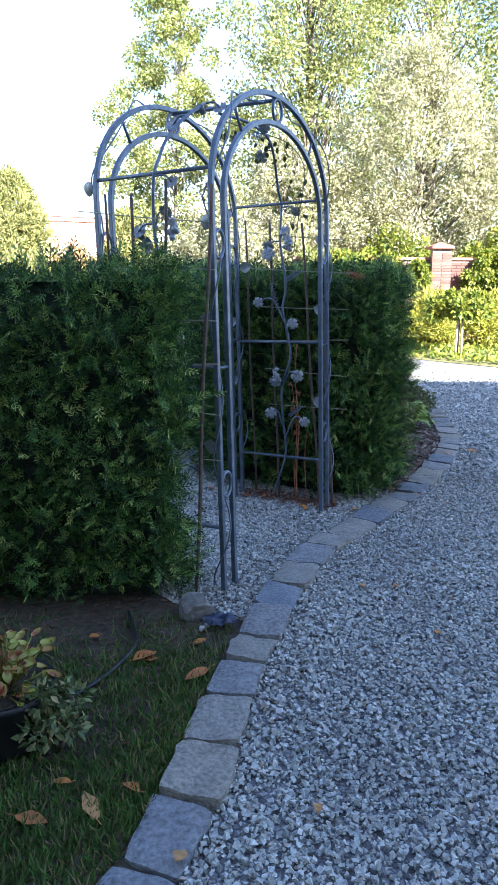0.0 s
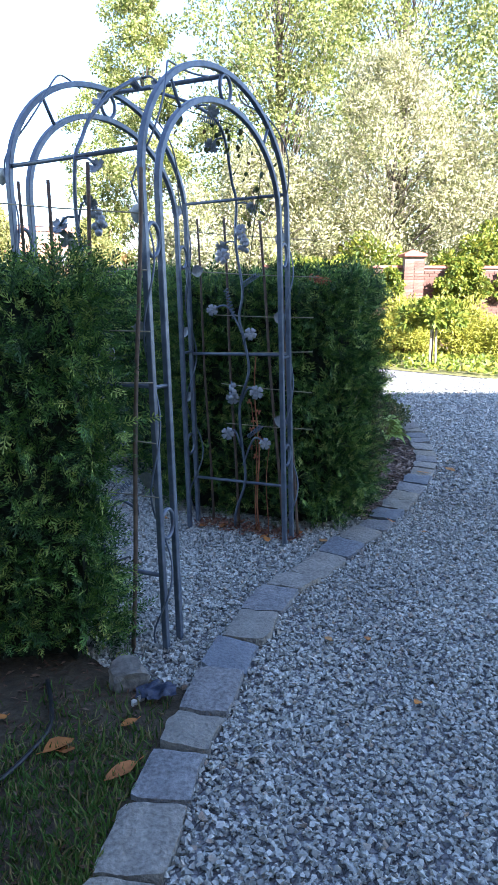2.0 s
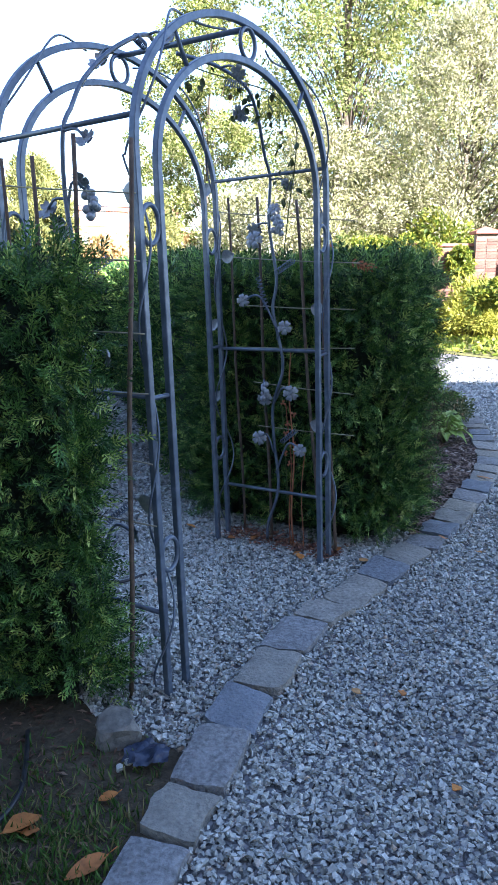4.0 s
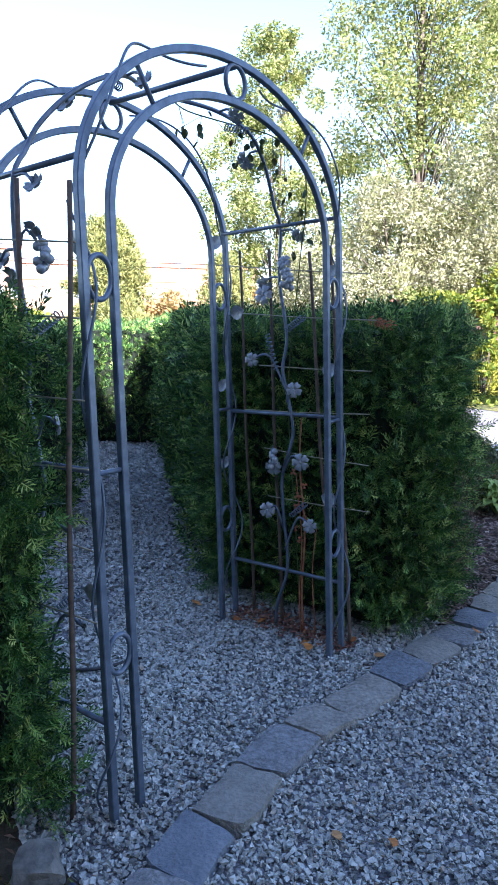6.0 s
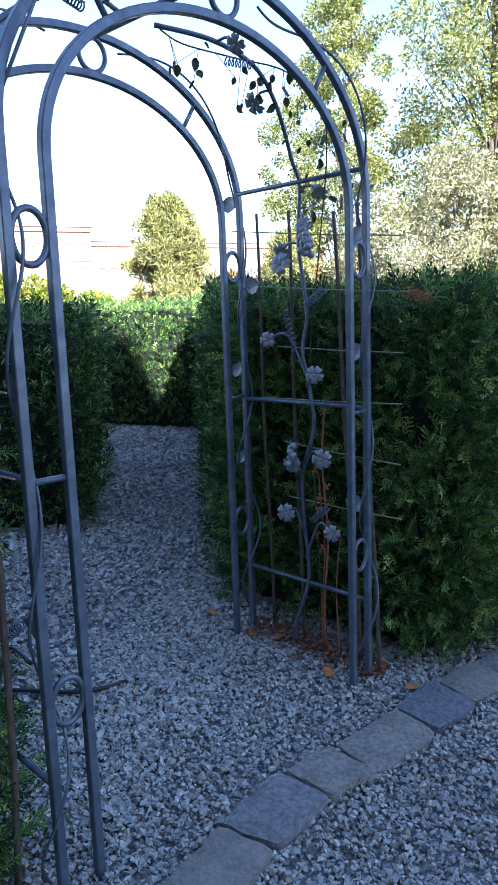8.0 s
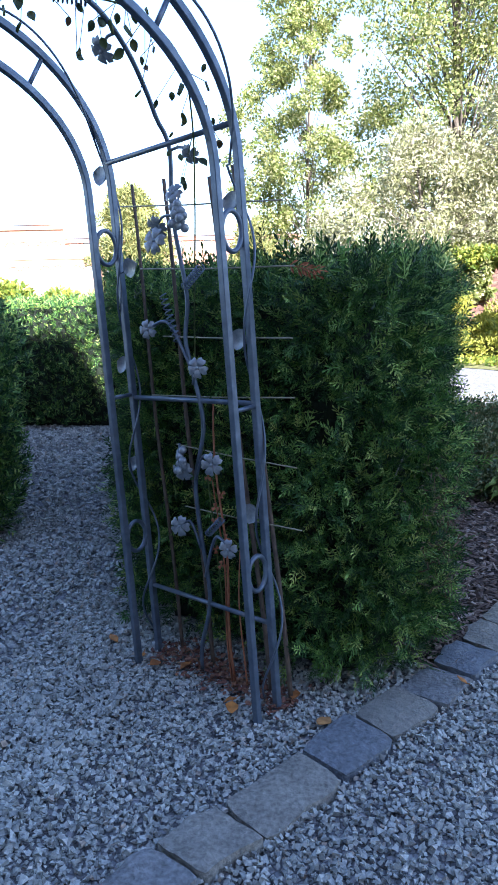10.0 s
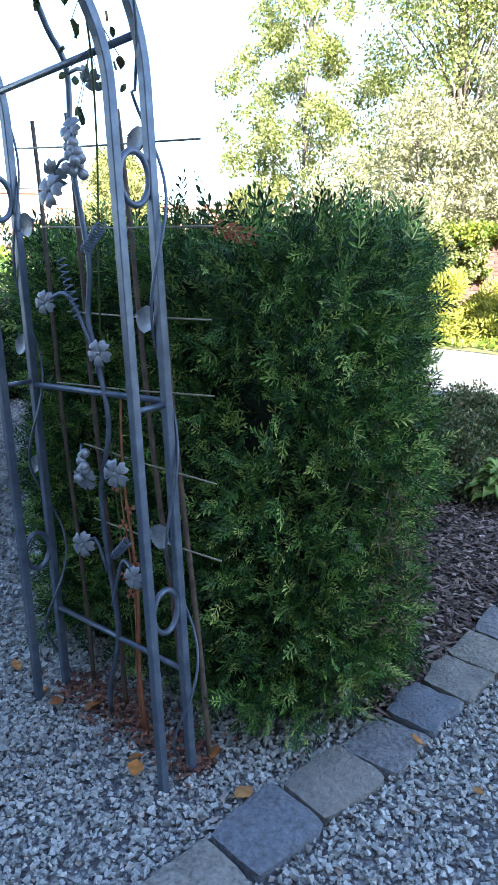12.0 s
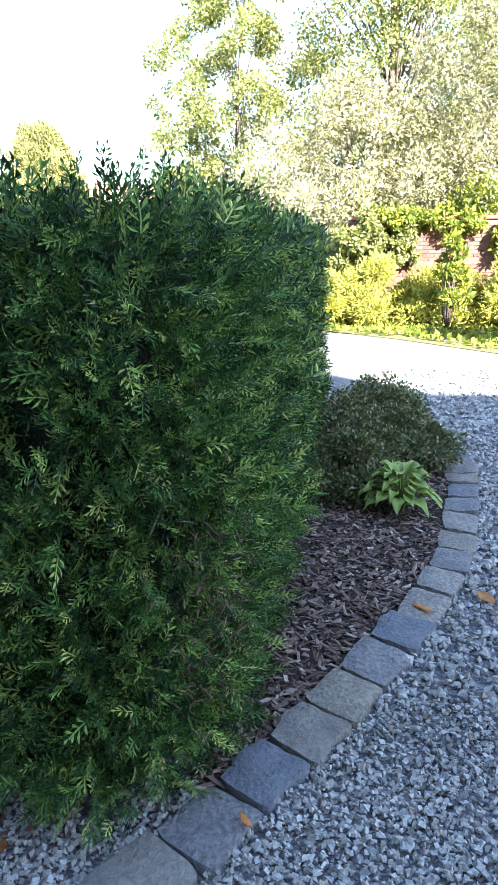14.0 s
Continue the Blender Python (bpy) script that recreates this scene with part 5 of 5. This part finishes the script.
for i in range(44):
    k = stem_pts[int(len(stem_pts) * r_v.uniform(0.66, 0.995))]
    hang = r_v.uniform(0.0, 0.16) if i % 3 else r_v.uniform(0, 0.05)
    p = Vector(k) + ARCH_V * r_v.uniform(-0.10, 0.10) + ARCH_U * r_v.uniform(-0.05, 0.05) + Vector((0, 0, -hang))
    lf = new("leaf", vine_me)
    lf.matrix_world = Matrix.Translation(p) @ Euler((r_v.uniform(-2.2, -0.6), r_v.uniform(-0.8, 0.8), r_v.uniform(0, 6.28))).to_matrix().to_4x4() @ Matrix.Scale(r_v.uniform(0.4, 0.8), 4)
    put_under(lf, climber)
    if hang > 0.04:
        wpart("stalk", Shape().tube([Vector(k), p], 0.0012, 4), VINE_LEAF, climber)

# ---- near corner: grass, pot, hose, rock ----
n = 120000
x, y = rng.uniform(-1.6, -0.02, n), rng.uniform(0.9, 3.15, n)
dens = 0.55 + 0.45 * np.sin(3.1 * x + 4.2 * y) * np.sin(5.3 * x - 2.7 * y + 1.0)
keep = inside(LAWN, x, y) & (edge_distance(x, y) > 0.10) & (rng.uniform(size=n) < dens * np.clip((2.95 - y) / 0.75, 0.10, 1.0))
p = np.column_stack([x, y, np.full(n, -0.01)])[keep]
n = len(p)
blade_v = np.array([(-0.07, 0, 0), (0.07, 0, 0), (0.05, 0.6, 0.10), (0.0, 1, 0.28)])
v, f = scatter(blade_v, LEAF_F, p, rng.normal(size=(n, 3)) * (0.45, 0.45, 0.1) + (0, 0, 1), norm(rng.normal(size=(n, 3)) * (1, 1, 0.1)), rng.uniform(0.018, 0.055, n))
tagged(part("grass", fast_mesh("grass", v, f, GRASS)), "short patchy dark green grass", "grass", kind="stuff")
n = 1400
x, y = rng.uniform(-1.6, -0.1, n), rng.uniform(2.2, 3.3, n)
k = inside(LAWN, x, y) & (edge_distance(x, y) > 0.1)
p = np.column_stack([x, y, rng.uniform(-0.008, 0.006, n)])[k]
n = len(p)
v, f = scatter(SLIM_V, LEAF_F, p, rng.normal(size=(n, 3)) * (1, 1, 0.15), rng.normal(size=(n, 3)) * 0.3 + (0, 0, 1), rng.uniform(0.012, 0.045, n))
tagged(part("twig_litter", fast_mesh("twig_litter", v, f, DRY)), "dry twigs and needles on the bare soil", "litter", kind="stuff")

RUBBER = material("black_rubber", [(0.3, (0.012, 0.013, 0.016)), (0.7, (0.03, 0.032, 0.036))], 0.45, grain=30, bump=0.1)
for pts in ([(-1.4, 2.05, 0.006), (-0.95, 2.25, 0.008), (-0.64, 2.42, 0.01), (-0.53, 2.53, 0.012), (-0.45, 2.70, 0.012), (-0.42, 2.88, 0.01), (-0.50, 3.15, 0.008)],
            [(-1.1, 4.15, 0.012), (-0.75, 4.24, 0.012), (-0.50, 4.29, 0.014), (-0.37, 4.42, 0.006)]):
    ob = part("garden_hose", Shape().tube([Vector(q) for q in smooth_line(pts, 0.03)], 0.0085, 8), RUBBER)
    tagged(ob, "thin black irrigation hose lying on the ground", "hose", "hoses")


def boulder(name, place, radii, mat, seed, label, category):
    bm = bmesh.new()
    bmesh.ops.create_icosphere(bm, subdivisions=3, radius=1.0)
    for vert in bm.verts:
        c = vert.co
        k = 1 + 0.35 * noise.noise(c * 0.9 + Vector((seed, 0, 0))) + 0.10 * noise.noise(c * 2.6 + Vector((0, seed, 0)))
        c = Vector([math.copysign(min(abs(t), 0.72), t) for t in c]) * k
        vert.co = (c.x * radii[0], c.y * radii[1], c.z * radii[2])
    me = bpy.data.meshes.new(name)
    bm.to_mesh(me)
    bm.free()
    me.materials.append(mat)
    ob = new(name, me)
    ob.matrix_world = pose(*place, 8, -6, 25)
    return tagged(ob, label, category)


boulder("rock", (-0.20, 3.14, 0.03), (0.095, 0.07, 0.06), FIELDSTONE, 2.0, "small rough grey field rock at the hedge foot", "rock")
BLUE = material("blue_plastic", [(0.3, (0.012, 0.018, 0.04)), (0.7, (0.03, 0.045, 0.09))], 0.5, grain=30, bump=0.6, depth=0.01)
scrap = Shape()
for w in range(3):
    g = 14
    cells = []
    for i in range(g):
        for j in range(g):
            x, y = (i / (g - 1) - 0.5) * 0.13, (j / (g - 1) - 0.5) * 0.10
            q = Vector((x * 22 + w * 5, y * 22, w * 3.0))
            fold = noise.noise(q) * 0.5 + noise.noise(q * 2.3) * 0.3
            cells.append((-0.10 + 0.025 * w + x * (0.75 + 0.25 * fold), 3.075 - 0.025 * w + y * (0.8 + 0.3 * fold) + 0.2 * x, 0.026 + 0.035 * fold + 0.012 * w - 0.25 * abs(y) - 0.12 * abs(x)))
    scrap.add([(p[0], p[1], max(p[2], 0.0)) for p in cells], [(i * g + j, (i + 1) * g + j, (i + 1) * g + j + 1, i * g + j + 1) for i in range(g - 1) for j in range(g - 1)])
tagged(part("plastic_scrap", scrap, BLUE), "crumpled dark blue plastic sheet beside the rock", "scrap")
for i, (x, y) in enumerate(((-0.13, 3.03), (-0.105, 3.055), (-0.15, 3.0))):
    boulder("pebble", (x, y, 0.004), (0.016, 0.013, 0.010), GRAVEL, 7.0 + i, "small white pebble on the soil", "pebble")

POT = material("black_pot", [(0.3, (0.010, 0.011, 0.013)), (0.7, (0.022, 0.024, 0.027))], 0.4, grain=20, bump=0.1)
pot = empty("plant_pot", (-0.75, 2.24, 0), "black plastic pot planted with coleus and a trailing plant", "plant pot")
prof = [(0.0, 0.0), (0.14, 0.0), (0.15, 0.02), (0.165, 0.17), (0.175, 0.18), (0.175, 0.20), (0.165, 0.20), (0.155, 0.17)]
seg = 28
vs = [(-0.75 + r * math.cos(2 * math.pi * j / seg), 2.24 + r * math.sin(2 * math.pi * j / seg), z) for r, z in prof for j in range(seg)]
fs = [(i * seg + j, i * seg + (j + 1) % seg, (i + 1) * seg + (j + 1) % seg, (i + 1) * seg + j) for i in range(len(prof) - 1) for j in range(seg)]
wpart("body", Shape().add(vs, fs), POT, pot)
wpart("soil", Shape().prism([(-0.75 + 0.149 * math.cos(a), 2.24 + 0.149 * math.sin(a)) for a in np.linspace(0, 2 * math.pi, 24, endpoint=False)], 0.15, 0.192), SOIL, pot, "", False)
COLEUS = material("coleus_leaf", [(0.35, (0.30, 0.36, 0.06)), (0.5, (0.34, 0.32, 0.07)), (0.62, (0.30, 0.07, 0.03))], 0.5, grain=16, patch=6, bump=0.2, depth=0.003, leaf=0.1)
coleus = empty("coleus", (-0.75, 2.24, 0.19), "coleus with yellow-edged red leaves in the black pot", "potted plant")
r_c = random.Random(3)
for i in range(120):
    a, d, h = r_c.uniform(0, 6.28), r_c.uniform(0.02, 0.17), r_c.uniform(0.08, 0.17)
    c = Vector((-0.75 + d * math.cos(a), 2.24 + d * math.sin(a), 0.19 + h - d * 0.4))
    out = Vector((math.cos(a), math.sin(a), r_c.uniform(-0.7, 0.5)))
    sh = steel_leaf(c, c + out * r_c.uniform(0.032, 0.055), Vector((0.2, -0.4, 1)), r_c.uniform(0.010, 0.015))
    sh.tube([(-0.75 + d * 0.3 * math.cos(a), 2.24 + d * 0.3 * math.sin(a), 0.18), c], 0.0025, 5)
    wpart("leaf", sh, COLEUS, coleus)
trail = shrub((-0.58, 2.20, 0.08), (0.12, 0.12, 0.16), 900, 0.028, COTONEASTER, "trailing dark green small-leaved plant over the pot rim", 16, 130, LEAF_V, "trailing_plant", "potted plant", 0.3)
